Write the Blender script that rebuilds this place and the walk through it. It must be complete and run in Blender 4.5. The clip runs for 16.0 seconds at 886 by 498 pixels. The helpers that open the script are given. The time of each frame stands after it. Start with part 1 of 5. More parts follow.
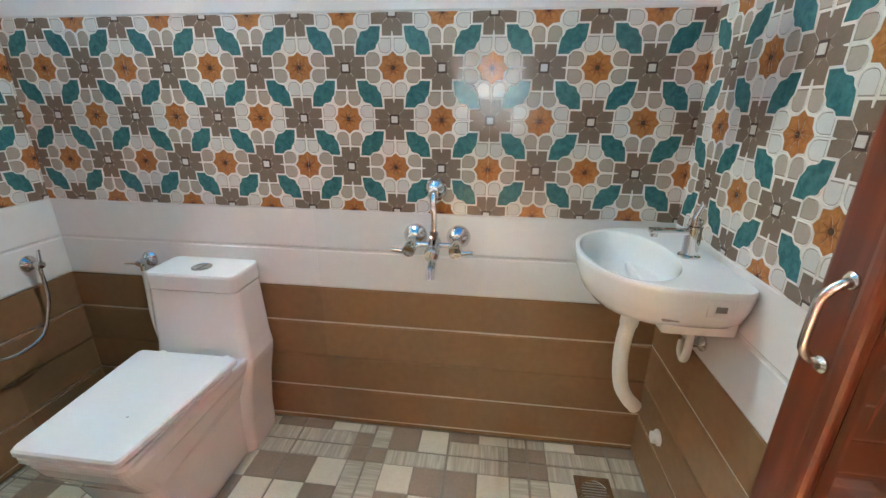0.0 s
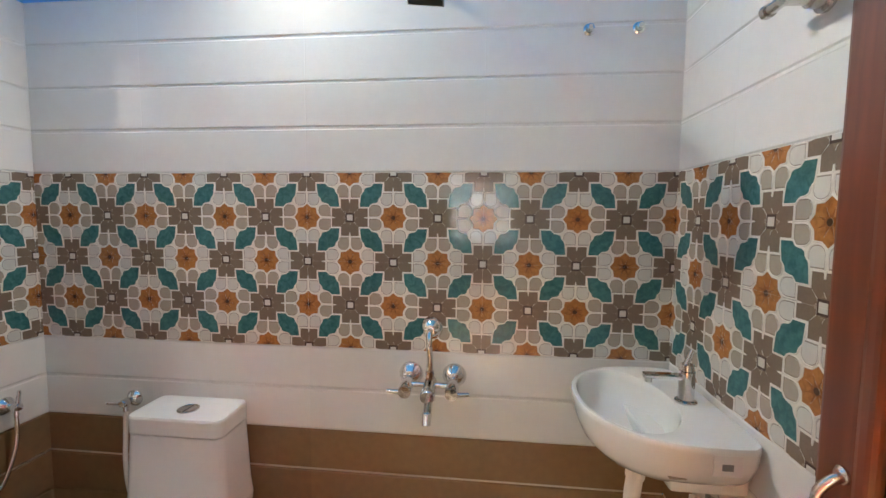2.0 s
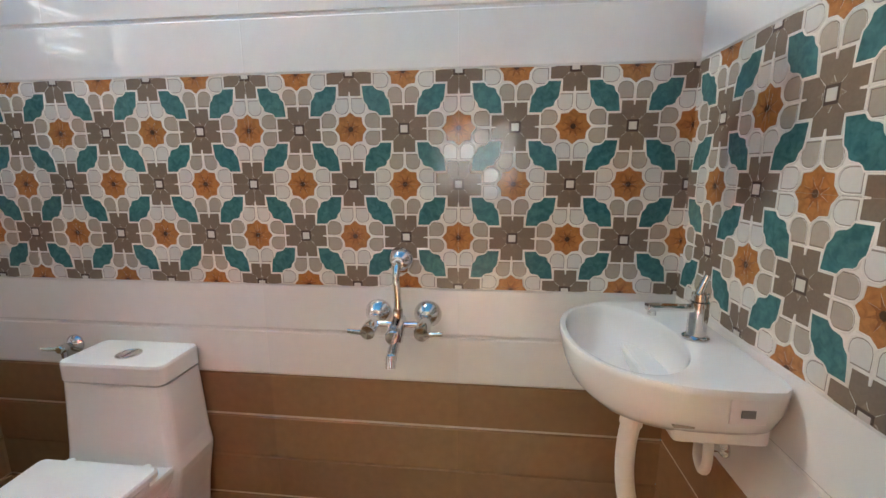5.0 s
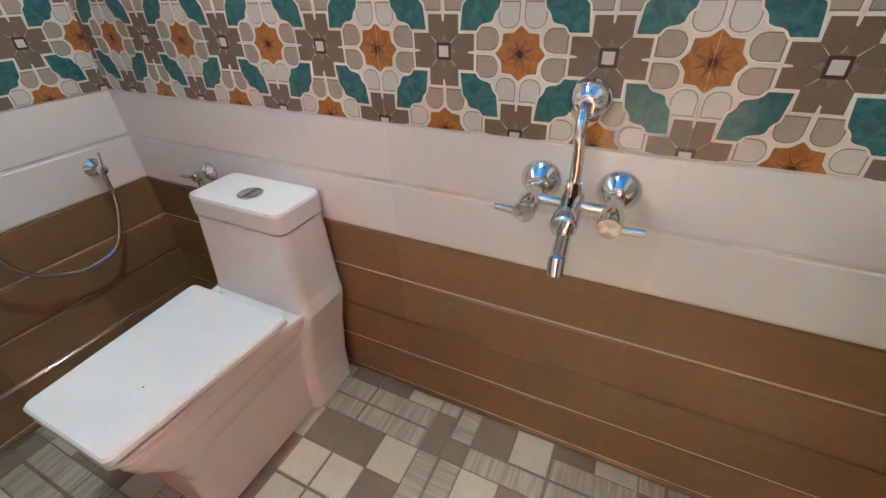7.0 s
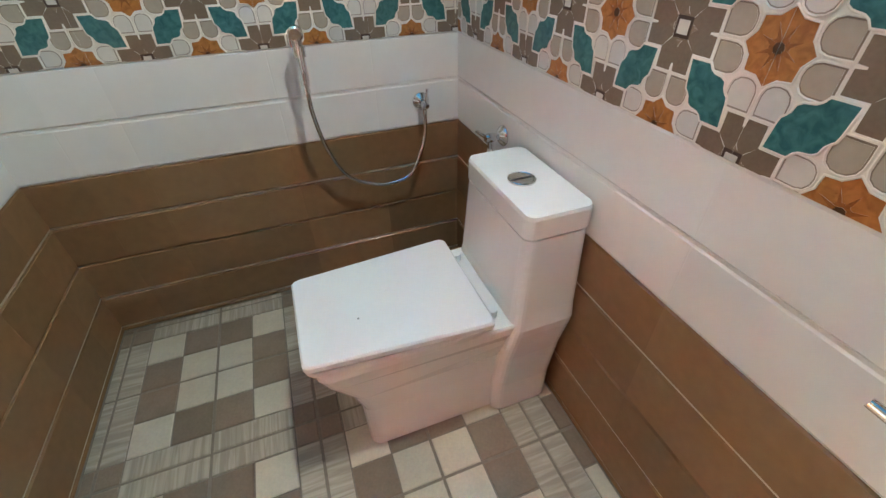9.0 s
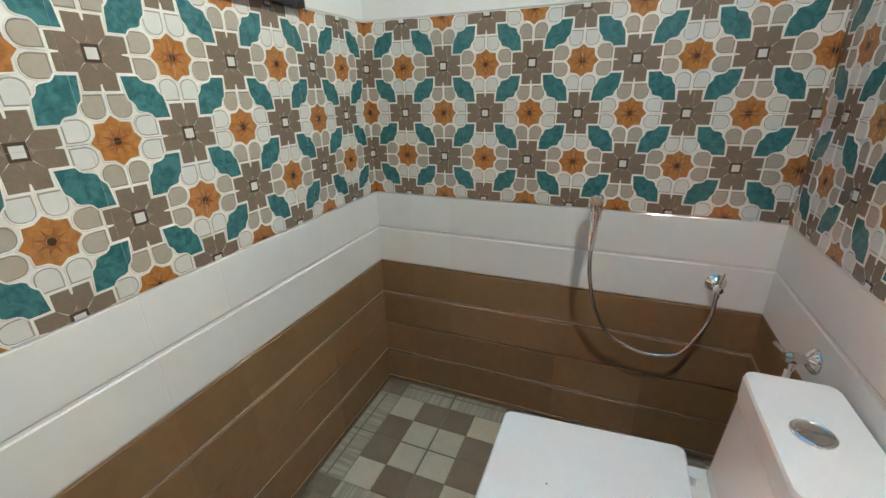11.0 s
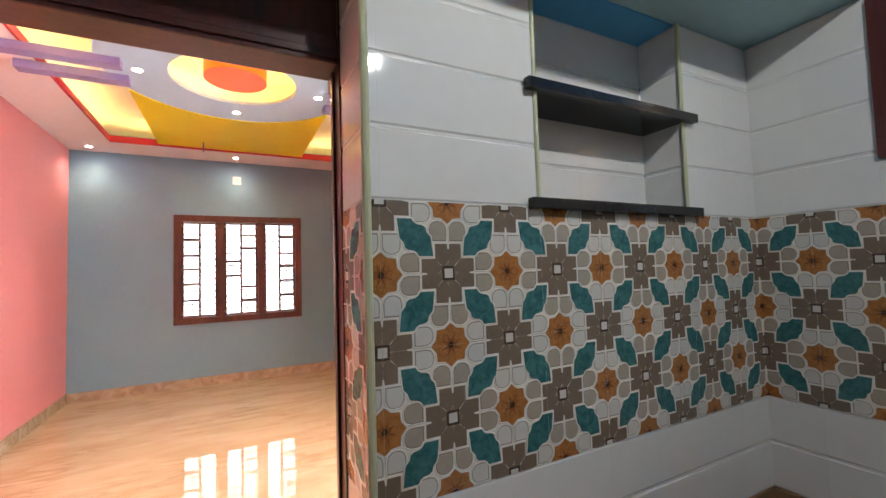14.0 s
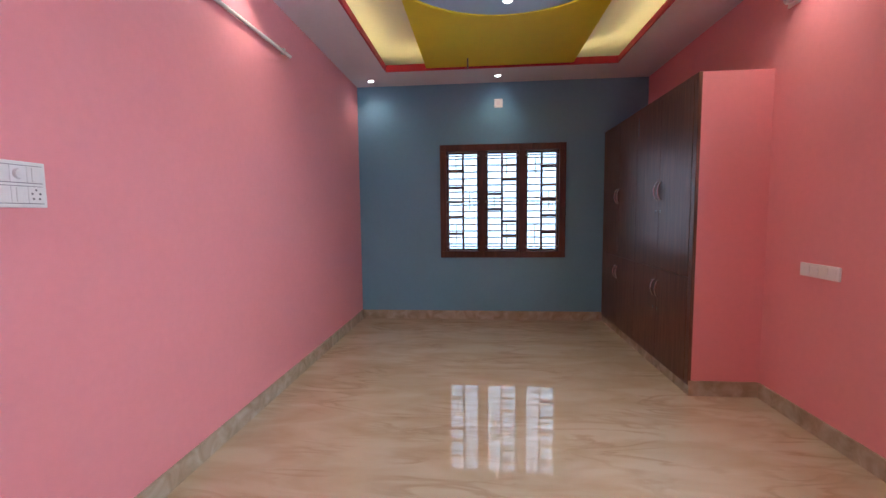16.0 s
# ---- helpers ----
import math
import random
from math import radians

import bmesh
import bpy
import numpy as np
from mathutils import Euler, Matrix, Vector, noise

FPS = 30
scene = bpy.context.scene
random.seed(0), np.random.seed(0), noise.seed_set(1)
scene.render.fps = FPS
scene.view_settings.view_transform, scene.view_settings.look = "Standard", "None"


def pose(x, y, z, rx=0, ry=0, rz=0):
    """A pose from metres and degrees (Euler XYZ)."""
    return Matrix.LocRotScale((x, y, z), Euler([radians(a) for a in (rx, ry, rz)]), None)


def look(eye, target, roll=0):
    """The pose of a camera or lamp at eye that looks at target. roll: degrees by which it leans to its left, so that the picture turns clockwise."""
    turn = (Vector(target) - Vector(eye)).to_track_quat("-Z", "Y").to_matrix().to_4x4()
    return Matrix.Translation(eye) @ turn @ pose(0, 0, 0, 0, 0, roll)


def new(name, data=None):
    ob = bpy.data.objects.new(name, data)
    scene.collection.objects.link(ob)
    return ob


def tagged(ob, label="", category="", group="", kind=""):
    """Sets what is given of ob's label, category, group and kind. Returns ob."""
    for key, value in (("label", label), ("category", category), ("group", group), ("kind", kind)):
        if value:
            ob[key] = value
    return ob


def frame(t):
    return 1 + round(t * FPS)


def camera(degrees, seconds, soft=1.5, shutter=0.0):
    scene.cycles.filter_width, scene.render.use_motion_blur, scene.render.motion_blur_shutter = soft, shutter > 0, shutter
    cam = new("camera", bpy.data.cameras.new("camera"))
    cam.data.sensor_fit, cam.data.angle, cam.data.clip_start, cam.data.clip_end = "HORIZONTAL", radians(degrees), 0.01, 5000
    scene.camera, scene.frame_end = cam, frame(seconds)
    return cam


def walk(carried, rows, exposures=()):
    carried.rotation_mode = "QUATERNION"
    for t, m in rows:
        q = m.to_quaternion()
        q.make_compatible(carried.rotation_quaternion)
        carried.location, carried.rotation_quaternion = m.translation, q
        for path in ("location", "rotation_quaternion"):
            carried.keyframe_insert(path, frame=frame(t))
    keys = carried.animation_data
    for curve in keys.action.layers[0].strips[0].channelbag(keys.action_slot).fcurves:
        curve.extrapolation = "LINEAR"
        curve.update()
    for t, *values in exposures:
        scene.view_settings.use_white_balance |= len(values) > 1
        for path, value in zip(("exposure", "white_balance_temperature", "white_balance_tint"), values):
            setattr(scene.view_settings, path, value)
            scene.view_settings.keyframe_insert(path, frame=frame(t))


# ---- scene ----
cam = camera(93.8, 16.0)

PATH = [
    (0, (-0.578, -1.342, 1.254), (-0.807, 0.529, 0.585), 0.5),
    (0.5, (-0.573, -1.347, 1.298), (-0.803, 0.553, 0.72), 0.4),
    (1, (-0.582, -1.352, 1.323), (-0.806, 0.582, 0.865), 0.4),
    (1.5, (-0.591, -1.36, 1.334), (-0.81, 0.605, 1.031), 0.4),
    (2, (-0.588, -1.366, 1.352), (-0.797, 0.618, 1.202), 0.5),
    (2.5, (-0.578, -1.358, 1.375), (-0.78, 0.632, 1.352), 0.6),
    (3, (-0.581, -1.352, 1.387), (-0.774, 0.637, 1.46), 0.7),
    (3.2, (-0.582, -1.351, 1.369), (-0.772, 0.637, 1.487), 0.8),
    (5.3, (-0.512, -1.1, 1.231), (-0.744, 0.815, 0.703), -0.7),
    (5.5, (-0.519, -1.058, 1.225), (-0.784, 0.821, 0.594), -1.0),
    (6, (-0.575, -0.953, 1.203), (-0.955, 0.824, 0.368), -1.6),
    (6.5, (-0.629, -0.874, 1.181), (-1.179, 0.776, 0.195), -2.0),
    (7, (-0.673, -0.786, 1.17), (-1.42, 0.709, 0.071), -1.9),
    (7.5, (-0.716, -0.73, 1.164), (-1.663, 0.58, -0.014), -1.4),
    (8, (-0.776, -0.655, 1.165), (-1.919, 0.432, -0.065), -0.7),
    (8.2, (-0.8, -0.634, 1.168), (-2.016, 0.349, -0.079), -0.7),
    (10.3, (-0.84, -0.481, 1.231), (-2.532, -0.826, 0.222), -1.4),
    (10.5, (-0.843, -0.463, 1.249), (-2.536, -0.943, 0.299), -1.4),
    (11, (-0.82, -0.49, 1.281), (-2.544, -1.199, 0.558), -1.2),
    (11.5, (-0.794, -0.457, 1.326), (-2.477, -1.416, 0.826), -1.1),
    (12, (-0.772, -0.454, 1.347), (-2.394, -1.592, 1.075), -1.0),
    (12.5, (-0.752, -0.456, 1.363), (-2.282, -1.741, 1.275), -1.2),
    (12.8, (-0.74, -0.443, 1.375), (-2.175, -1.836, 1.361), -1.4),
    (13, (-0.723, -0.462, 1.369), (-2.107, -1.905, 1.409), -1.6),
    (13.5, (-0.681, -0.498, 1.367), (-1.851, -2.117, 1.462), -1.9),
    (14, (-0.625, -0.582, 1.357), (-1.534, -2.36, 1.458), -1.8),
    (14.5, (-0.562, -0.757, 1.348), (-1.197, -2.652, 1.409), -1.6),
    (15, (-0.515, -0.992, 1.326), (-0.871, -2.96, 1.314), -1.2),
    (15.5, (-0.51, -1.239, 1.31), (-0.614, -3.234, 1.224), -0.9),
    (16, (-0.466, -1.527, 1.312), (-0.292, -3.512, 1.146), -0.6),
]
EXPOSURES = [(0, 2.98, 7800, 11), (2, 2.58, 9000, 20), (3, 2.36, 8700, 14), (5.5, 2.82, 8600, 19), (8, 2.85, 8400, 16), (10.5, 2.86, 8500, 14), (11, 2.76, 8700, 15), (12, 2.28, 9200, 20), (12.8, 1.78, 8800, 23), (14, 1.45, 8200, 23), (14.5, 1.25, 8000, 24), (15, 0.88, 7700, 20), (15.5, 0.45, 6400, 10), (16, 0.0, 5650, 9)]
walk(cam, [(t, look(eye, target, roll)) for t, eye, target, roll in PATH], EXPOSURES)

# ---------- light ----------
world = bpy.data.worlds.new("sky")
scene.world = world
world.use_nodes = True
wn = world.node_tree.nodes
sky = wn.new("ShaderNodeTexSky")
sky.sky_type = "NISHITA"
sky.sun_disc = False
sky.sun_elevation, sky.sun_rotation = radians(62), radians(20)
wn["Background"].inputs["Strength"].default_value = 0.12
world.node_tree.links.new(sky.outputs[0], wn["Background"].inputs["Color"])
sun = new("sun", bpy.data.lights.new("sun", "SUN"))
sun.data.energy, sun.data.angle, sun.data.color = 3.0, radians(0.5), (1, 0.95, 0.88)
sun.matrix_world = look((2.0, 12.0, 22.0), (0, 0, 0))

# plan of the two rooms (metres)
XW, YS = -2.24, -1.36            # bathroom: west and south tile faces (north face y=0, east face x=0)
FZ = -0.02                       # bathroom floor
BE, BW, BS, BN = 0.97, -2.36, -6.475, -1.66   # bedroom walls
BF, BC = 0.045, 2.82             # bedroom floor and ceiling border
TH = 0.012                       # tile thickness


def area(name, m, sx, sy, watts, color):
    ob = new(name, bpy.data.lights.new(name, "AREA"))
    ob.data.shape, ob.data.size, ob.data.size_y = "RECTANGLE", sx, sy
    ob.data.energy, ob.data.color = watts, color
    ob.matrix_world = m
    return ob


area("window_daylight", look((-0.74, BS - 0.16, 1.46), (-0.74, 0, 1.30)), 1.3, 1.2, 3.0, (0.76, 0.89, 1.0))
area("window_daylight", look((BW - 0.16, -2.6, 1.43), (0, -2.6, 1.30)), 1.25, 1.25, 88, (0.76, 0.88, 1.0))
area("window_daylight", look((XW - 0.95, -0.67, 2.95), (XW + 1.0, -0.67, 0.8)), 1.2, 1.0, 42, (0.72, 0.88, 1.0))


def spot(x, y, z, watts):
    ob = new("downlight_lamp", bpy.data.lights.new("downlight_lamp", "SPOT"))
    ob.data.energy, ob.data.color = watts, (1.0, 0.82, 0.62)
    ob.data.spot_size, ob.data.spot_blend, ob.data.shadow_soft_size = radians(130), 0.9, 0.03
    ob.location = (x, y, z)


bulb_light = area("bulb_light", look((-1.27, -0.165, 2.428), (-1.15, -1.20, 1.72)), 0.042, 0.042, 4.2, (0.67, 0.88, 1.0))
bulb_light.data.shape = "DISK"

# ---------- materials ----------
def mat(name, color, rough=0.5, metal=0.0, coat=0.0, scale=8.0, vary=0.06, bump=0.0, bump_scale=60.0, spec=0.5, ior=1.45, piece=0.0, ctr=0.03):
    """A surface with grain and blotches at two scales, a slight relief and, for loose pieces, a tone of their own."""
    m = bpy.data.materials.new(name)
    m.use_nodes = True
    nt = m.node_tree
    b = nt.nodes["Principled BSDF"]
    b.inputs["Roughness"].default_value = rough
    b.inputs["Metallic"].default_value = metal
    b.inputs["Coat Weight"].default_value = coat
    b.inputs["Coat Roughness"].default_value = ctr
    b.inputs["Specular IOR Level"].default_value = spec
    b.inputs["IOR"].default_value = ior
    tc = nt.nodes.new("ShaderNodeTexCoord")
    geo = nt.nodes.new("ShaderNodeNewGeometry")
    n1, n2 = nt.nodes.new("ShaderNodeTexNoise"), nt.nodes.new("ShaderNodeTexNoise")
    n1.inputs["Scale"].default_value, n1.inputs["Detail"].default_value = scale, 5
    n2.inputs["Scale"].default_value, n2.inputs["Detail"].default_value = scale * 9, 3
    nt.links.new(geo.outputs["Position"], n1.inputs["Vector"])
    nt.links.new(geo.outputs["Position"], n2.inputs["Vector"])
    add = nt.nodes.new("ShaderNodeMath")
    add.operation = "ADD"
    nt.links.new(n1.outputs["Fac"], add.inputs[0])
    nt.links.new(n2.outputs["Fac"], add.inputs[1])
    ramp = nt.nodes.new("ShaderNodeMapRange")
    ramp.inputs["From Min"].default_value, ramp.inputs["From Max"].default_value = 0.6, 1.4
    ramp.inputs["To Min"].default_value, ramp.inputs["To Max"].default_value = 1 - vary, 1 + vary
    nt.links.new(add.outputs[0], ramp.inputs["Value"])
    last = ramp.outputs[0]
    if piece:
        info = nt.nodes.new("ShaderNodeObjectInfo")
        pr = nt.nodes.new("ShaderNodeMapRange")
        pr.inputs["To Min"].default_value, pr.inputs["To Max"].default_value = 1 - piece, 1 + piece
        nt.links.new(info.outputs["Random"], pr.inputs["Value"])
        mul = nt.nodes.new("ShaderNodeMath")
        mul.operation = "MULTIPLY"
        nt.links.new(last, mul.inputs[0])
        nt.links.new(pr.outputs[0], mul.inputs[1])
        last = mul.outputs[0]
    vm = nt.nodes.new("ShaderNodeVectorMath")
    vm.operation = "SCALE"
    vm.inputs[0].default_value = color
    nt.links.new(last, vm.inputs["Scale"])
    nt.links.new(vm.outputs[0], b.inputs["Base Color"])
    if bump:
        n3 = nt.nodes.new("ShaderNodeTexNoise")
        n3.inputs["Scale"].default_value, n3.inputs["Detail"].default_value = bump_scale, 4
        nt.links.new(geo.outputs["Position"], n3.inputs["Vector"])
        bp = nt.nodes.new("ShaderNodeBump")
        bp.inputs["Strength"].default_value, bp.inputs["Distance"].default_value = bump, 0.002
        nt.links.new(n3.outputs["Fac"], bp.inputs["Height"])
        nt.links.new(bp.outputs[0], b.inputs["Normal"])
    return m


def streaked(name, dark, light, rough, stretch, scale, coat=0.0, bump=0.0, contrast=(0.35, 0.7), piece=0.0, spec=0.5, ior=1.45, ctr=0.03):
    """Grain or veins drawn out along one direction, in two colours."""
    m = mat(name, light, rough, coat=coat, spec=spec, ior=ior, ctr=ctr)
    nt = m.node_tree
    b = nt.nodes["Principled BSDF"]
    geo = next(n for n in nt.nodes if n.type == "NEW_GEOMETRY")
    mp = nt.nodes.new("ShaderNodeMapping")
    mp.inputs["Scale"].default_value = stretch
    nt.links.new(geo.outputs["Position"], mp.inputs["Vector"])
    n = nt.nodes.new("ShaderNodeTexNoise")
    n.inputs["Scale"].default_value, n.inputs["Detail"].default_value, n.inputs["Distortion"].default_value = scale, 8, 0.8
    nt.links.new(mp.outputs[0], n.inputs["Vector"])
    cr = nt.nodes.new("ShaderNodeValToRGB")
    cr.color_ramp.elements[0].position, cr.color_ramp.elements[1].position = contrast
    cr.color_ramp.elements[0].color, cr.color_ramp.elements[1].color = (*dark, 1), (*light, 1)
    nt.links.new(n.outputs["Fac"], cr.inputs["Fac"])
    nt.links.new(cr.outputs[0], b.inputs["Base Color"])
    if bump:
        bp = nt.nodes.new("ShaderNodeBump")
        bp.inputs["Strength"].default_value, bp.inputs["Distance"].default_value = bump, 0.001
        nt.links.new(n.outputs["Fac"], bp.inputs["Height"])
        nt.links.new(bp.outputs[0], b.inputs["Normal"])
    return m


def glow(name, color, strength):
    m = bpy.data.materials.new(name)
    m.use_nodes = True
    b = m.node_tree.nodes["Principled BSDF"]
    b.inputs["Base Color"].default_value = (*color, 1)
    b.inputs["Emission Color"].default_value = (*color, 1)
    b.inputs["Emission Strength"].default_value = strength
    return m


WHITE_TILE = mat("glazed_white_tile", (0.76, 0.74, 0.71), 0.06, vary=0.025, scale=3, bump=0.05, bump_scale=9, piece=0.02)
BROWN_TILE = mat("glazed_brown_tile", (0.262, 0.147, 0.075), 0.09, vary=0.10, scale=4, bump=0.06, bump_scale=14, piece=0.10)
P_CREAM = mat("tile_relief_outline", (0.80, 0.75, 0.68), 0.08, vary=0.05, bump=0.10, bump_scale=55)
P_WHITE = mat("tile_white_petal", (0.66, 0.63, 0.58), 0.06, vary=0.05, bump=0.10, bump_scale=45)
P_BEIGE = mat("tile_beige_petal", (0.43, 0.36, 0.29), 0.07, vary=0.08, bump=0.10, bump_scale=45)
P_BROWN = mat("tile_brown_cross", (0.215, 0.155, 0.115), 0.09, vary=0.12, scale=20, bump=0.12, bump_scale=60)
P_DARK = mat("tile_dark_line", (0.085, 0.055, 0.045), 0.2, vary=0.1)
P_TEAL = streaked("tile_teal_leaf", (0.024, 0.122, 0.128), (0.052, 0.205, 0.206), 0.07, (1, 1, 1), 60, bump=0.25)
P_ORANGE = streaked("tile_orange_flower", (0.31, 0.115, 0.036), (0.50, 0.195, 0.066), 0.08, (1, 1, 1), 70, bump=0.25, contrast=(0.25, 0.6))
P_STREAK = mat("tile_flower_streak", (0.30, 0.108, 0.036), 0.08, vary=0.35, scale=60)
P_CORE = mat("tile_flower_heart", (0.085, 0.040, 0.022), 0.12, vary=0.3, scale=90)
P_BUD = mat("tile_cross_bud", (0.27, 0.20, 0.15), 0.08, vary=0.1)
P_RIM = mat("tile_petal_rim", (0.34, 0.29, 0.25), 0.2, vary=0.08)
P_RIM2 = mat("tile_beige_petal_rim", (0.27, 0.215, 0.17), 0.2, vary=0.08)
GROUT = mat("pale_grout", (0.36, 0.31, 0.27), 0.8, vary=0.15, bump=0.3, bump_scale=200)
# highlight along the brown tiles' pressed grooves, put into their colour
BROWN_GLINT = mat("tan_groove_glint", (0.58, 0.46, 0.35), 0.4, vary=0.15)
WHITE_GROUT = mat("grey_white_joint", (0.70, 0.68, 0.65), 0.4, vary=0.1)
F_CREAM = mat("floor_tile_cream", (0.60, 0.535, 0.43), 0.38, vary=0.10, scale=15, bump=0.25, bump_scale=60, piece=0.10)
F_BROWN = mat("floor_tile_brown", (0.245, 0.182, 0.135), 0.40, vary=0.14, scale=15, bump=0.25, bump_scale=60, piece=0.16)
F_RIB_X = streaked("floor_tile_ribbed", (0.36, 0.31, 0.245), (0.51, 0.455, 0.37), 0.42, (1, 0.06, 1), 75, bump=0.6, contrast=(0.40, 0.62))
F_RIB_Y = streaked("floor_tile_ribbed", (0.36, 0.31, 0.245), (0.51, 0.455, 0.37), 0.42, (0.06, 1, 1), 75, bump=0.6, contrast=(0.40, 0.62))
F_GROUT = mat("floor_grout", (0.24, 0.205, 0.165), 0.8, vary=0.2, bump=0.4, bump_scale=200)
BLUE = mat("bright_blue_wall_paint", (0.055, 0.42, 0.76), 0.5, vary=0.06, scale=4, bump=0.15, bump_scale=90)
TEAL = mat("pale_teal_soffit_paint", (0.36, 0.60, 0.66), 0.5, vary=0.06, scale=4, bump=0.15, bump_scale=90)
PINK = mat("coral_pink_wall_paint", (0.74, 0.280, 0.295), 0.5, vary=0.03, scale=3, bump=0.12, bump_scale=120)
SLATE = mat("slate_blue_wall_paint", (0.170, 0.350, 0.475), 0.5, vary=0.04, scale=3, bump=0.12, bump_scale=120)
CEIL = mat("white_ceiling_paint", (0.74, 0.72, 0.72), 0.6, vary=0.03, scale=3, bump=0.08, bump_scale=100)
PLASTER = mat("plain_plaster", (0.55, 0.52, 0.48), 0.8, vary=0.08)
YELLOW = mat("mustard_yellow_panel_paint", (0.72, 0.60, 0.008), 0.6, vary=0.03)
LILAC = mat("lilac_beam_paint", (0.25, 0.22, 0.44), 0.5, vary=0.03)
PALE = mat("pale_blue_ring_paint", (0.37, 0.56, 0.70), 0.55, vary=0.03)
ORANGE = mat("orange_drum_paint", (0.80, 0.13, 0.012), 0.45, vary=0.03)
RED = mat("crimson_edge_paint", (0.45, 0.02, 0.045), 0.5, vary=0.04)
MARBLE = streaked("polished_cream_marble_tile", (0.425, 0.325, 0.205), (0.51, 0.42, 0.295), 0.018, (0.7, 2.2, 1), 2.4, contrast=(0.30, 0.62), ior=1.62)
def veined(m, vein, stretch, scale, width):
    """Thin broken veins drawn over the ground colour of a stone."""
    nt = m.node_tree
    b = nt.nodes["Principled BSDF"]
    ground_colour = b.inputs["Base Color"].links[0].from_socket
    geo = next(n for n in nt.nodes if n.type == "NEW_GEOMETRY")
    mp = nt.nodes.new("ShaderNodeMapping")
    mp.inputs["Scale"].default_value = stretch
    mp.inputs["Rotation"].default_value = (0, 0, 0.12)
    nt.links.new(geo.outputs["Position"], mp.inputs["Vector"])
    n = nt.nodes.new("ShaderNodeTexNoise")
    n.inputs["Scale"].default_value, n.inputs["Detail"].default_value, n.inputs["Distortion"].default_value = scale, 9, 1.6
    nt.links.new(mp.outputs[0], n.inputs["Vector"])
    cr = nt.nodes.new("ShaderNodeValToRGB")
    el = cr.color_ramp.elements
    el[0].position, el[0].color = 0.5 - width, (0, 0, 0, 1)
    el[1].position, el[1].color = 0.5 + width * 1.6, (0, 0, 0, 1)
    top = el.new(0.5)
    top.color = (0.75, 0.75, 0.75, 1)
    nt.links.new(n.outputs["Fac"], cr.inputs["Fac"])
    patch = nt.nodes.new("ShaderNodeTexNoise")
    patch.inputs["Scale"].default_value, patch.inputs["Detail"].default_value = 1.7, 3
    nt.links.new(geo.outputs["Position"], patch.inputs["Vector"])
    mask = nt.nodes.new("ShaderNodeMapRange")
    mask.inputs["From Min"].default_value, mask.inputs["From Max"].default_value = 0.42, 0.62
    nt.links.new(patch.outputs["Fac"], mask.inputs["Value"])
    mul = nt.nodes.new("ShaderNodeMath")
    mul.operation = "MULTIPLY"
    nt.links.new(cr.outputs[0], mul.inputs[0])
    nt.links.new(mask.outputs[0], mul.inputs[1])
    mix = nt.nodes.new("ShaderNodeMix")
    mix.data_type = "RGBA"
    nt.links.new(mul.outputs[0], mix.inputs["Factor"])
    nt.links.new(ground_colour, mix.inputs[6])
    mix.inputs[7].default_value = (*vein, 1)
    nt.links.new(mix.outputs[2], b.inputs["Base Color"])


veined(MARBLE, (0.35, 0.25, 0.15), (0.55, 2.4, 1), 2.3, 0.05)
SKIRT = streaked("beige_marble_skirting", (0.33, 0.26, 0.17), (0.50, 0.43, 0.33), 0.15, (1, 1, 1), 9)
GRANITE = mat("polished_black_granite", (0.018, 0.019, 0.022), 0.18, vary=0.35, scale=60, bump=0.05)
TEAK = streaked("varnished_red_brown_teak", (0.110, 0.023, 0.010), (0.190, 0.045, 0.020), 0.28, (9, 9, 0.7), 5, coat=0.5, bump=0.06, ior=1.6)
TEAK_PANEL = streaked("high_gloss_teak_panel", (0.105, 0.025, 0.011), (0.180, 0.048, 0.021), 0.05, (9, 9, 0.7), 5, coat=1.0, ior=1.9, ctr=0.02)
MAROON = streaked("maroon_window_frame_paint", (0.085, 0.018, 0.016), (0.130, 0.030, 0.026), 0.30, (9, 9, 0.8), 5, coat=0.4)
FRAME = streaked("dark_maroon_frame_paint", (0.050, 0.011, 0.009), (0.082, 0.018, 0.014), 0.36, (9, 9, 0.8), 5, coat=0.2)
WINWOOD = streaked("dark_brown_window_wood", (0.050, 0.018, 0.010), (0.110, 0.042, 0.024), 0.35, (7, 7, 0.8), 6, coat=0.3)
LAMINATE = streaked("dark_walnut_laminate", (0.080, 0.033, 0.019), (0.160, 0.070, 0.042), 0.38, (8, 8, 0.5), 6, coat=0.12, bump=0.04, ctr=0.2)
CHROME = mat("polished_chrome", (0.74, 0.74, 0.74), 0.10, metal=1.0, vary=0.02)
STEEL = mat("brushed_steel", (0.62, 0.60, 0.57), 0.25, metal=1.0, vary=0.06, scale=30)
BLACKM = mat("black_rubber_nozzle_face", (0.012, 0.012, 0.014), 0.5, vary=0.2)
CERAMIC = mat("white_glazed_ceramic", (0.80, 0.79, 0.77), 0.07, vary=0.015, coat=0.5)
SEATP = mat("white_seat_plastic", (0.78, 0.78, 0.78), 0.20, vary=0.015)
PVC = mat("white_pvc", (0.70, 0.66, 0.60), 0.35, vary=0.04)
STICKER = mat("pale_sticker", (0.70, 0.66, 0.65), 0.5, vary=0.03)
GREY = mat("grey_print", (0.16, 0.15, 0.15), 0.5, vary=0.1)
PLASTIC = mat("white_switch_plastic", (0.74, 0.73, 0.70), 0.3, vary=0.02)
TRIM = mat("pale_yellow_green_edge_trim", (0.55, 0.56, 0.36), 0.35, vary=0.05)
IRON = mat("painted_iron_grill", (0.42, 0.36, 0.29), 0.4, vary=0.05)
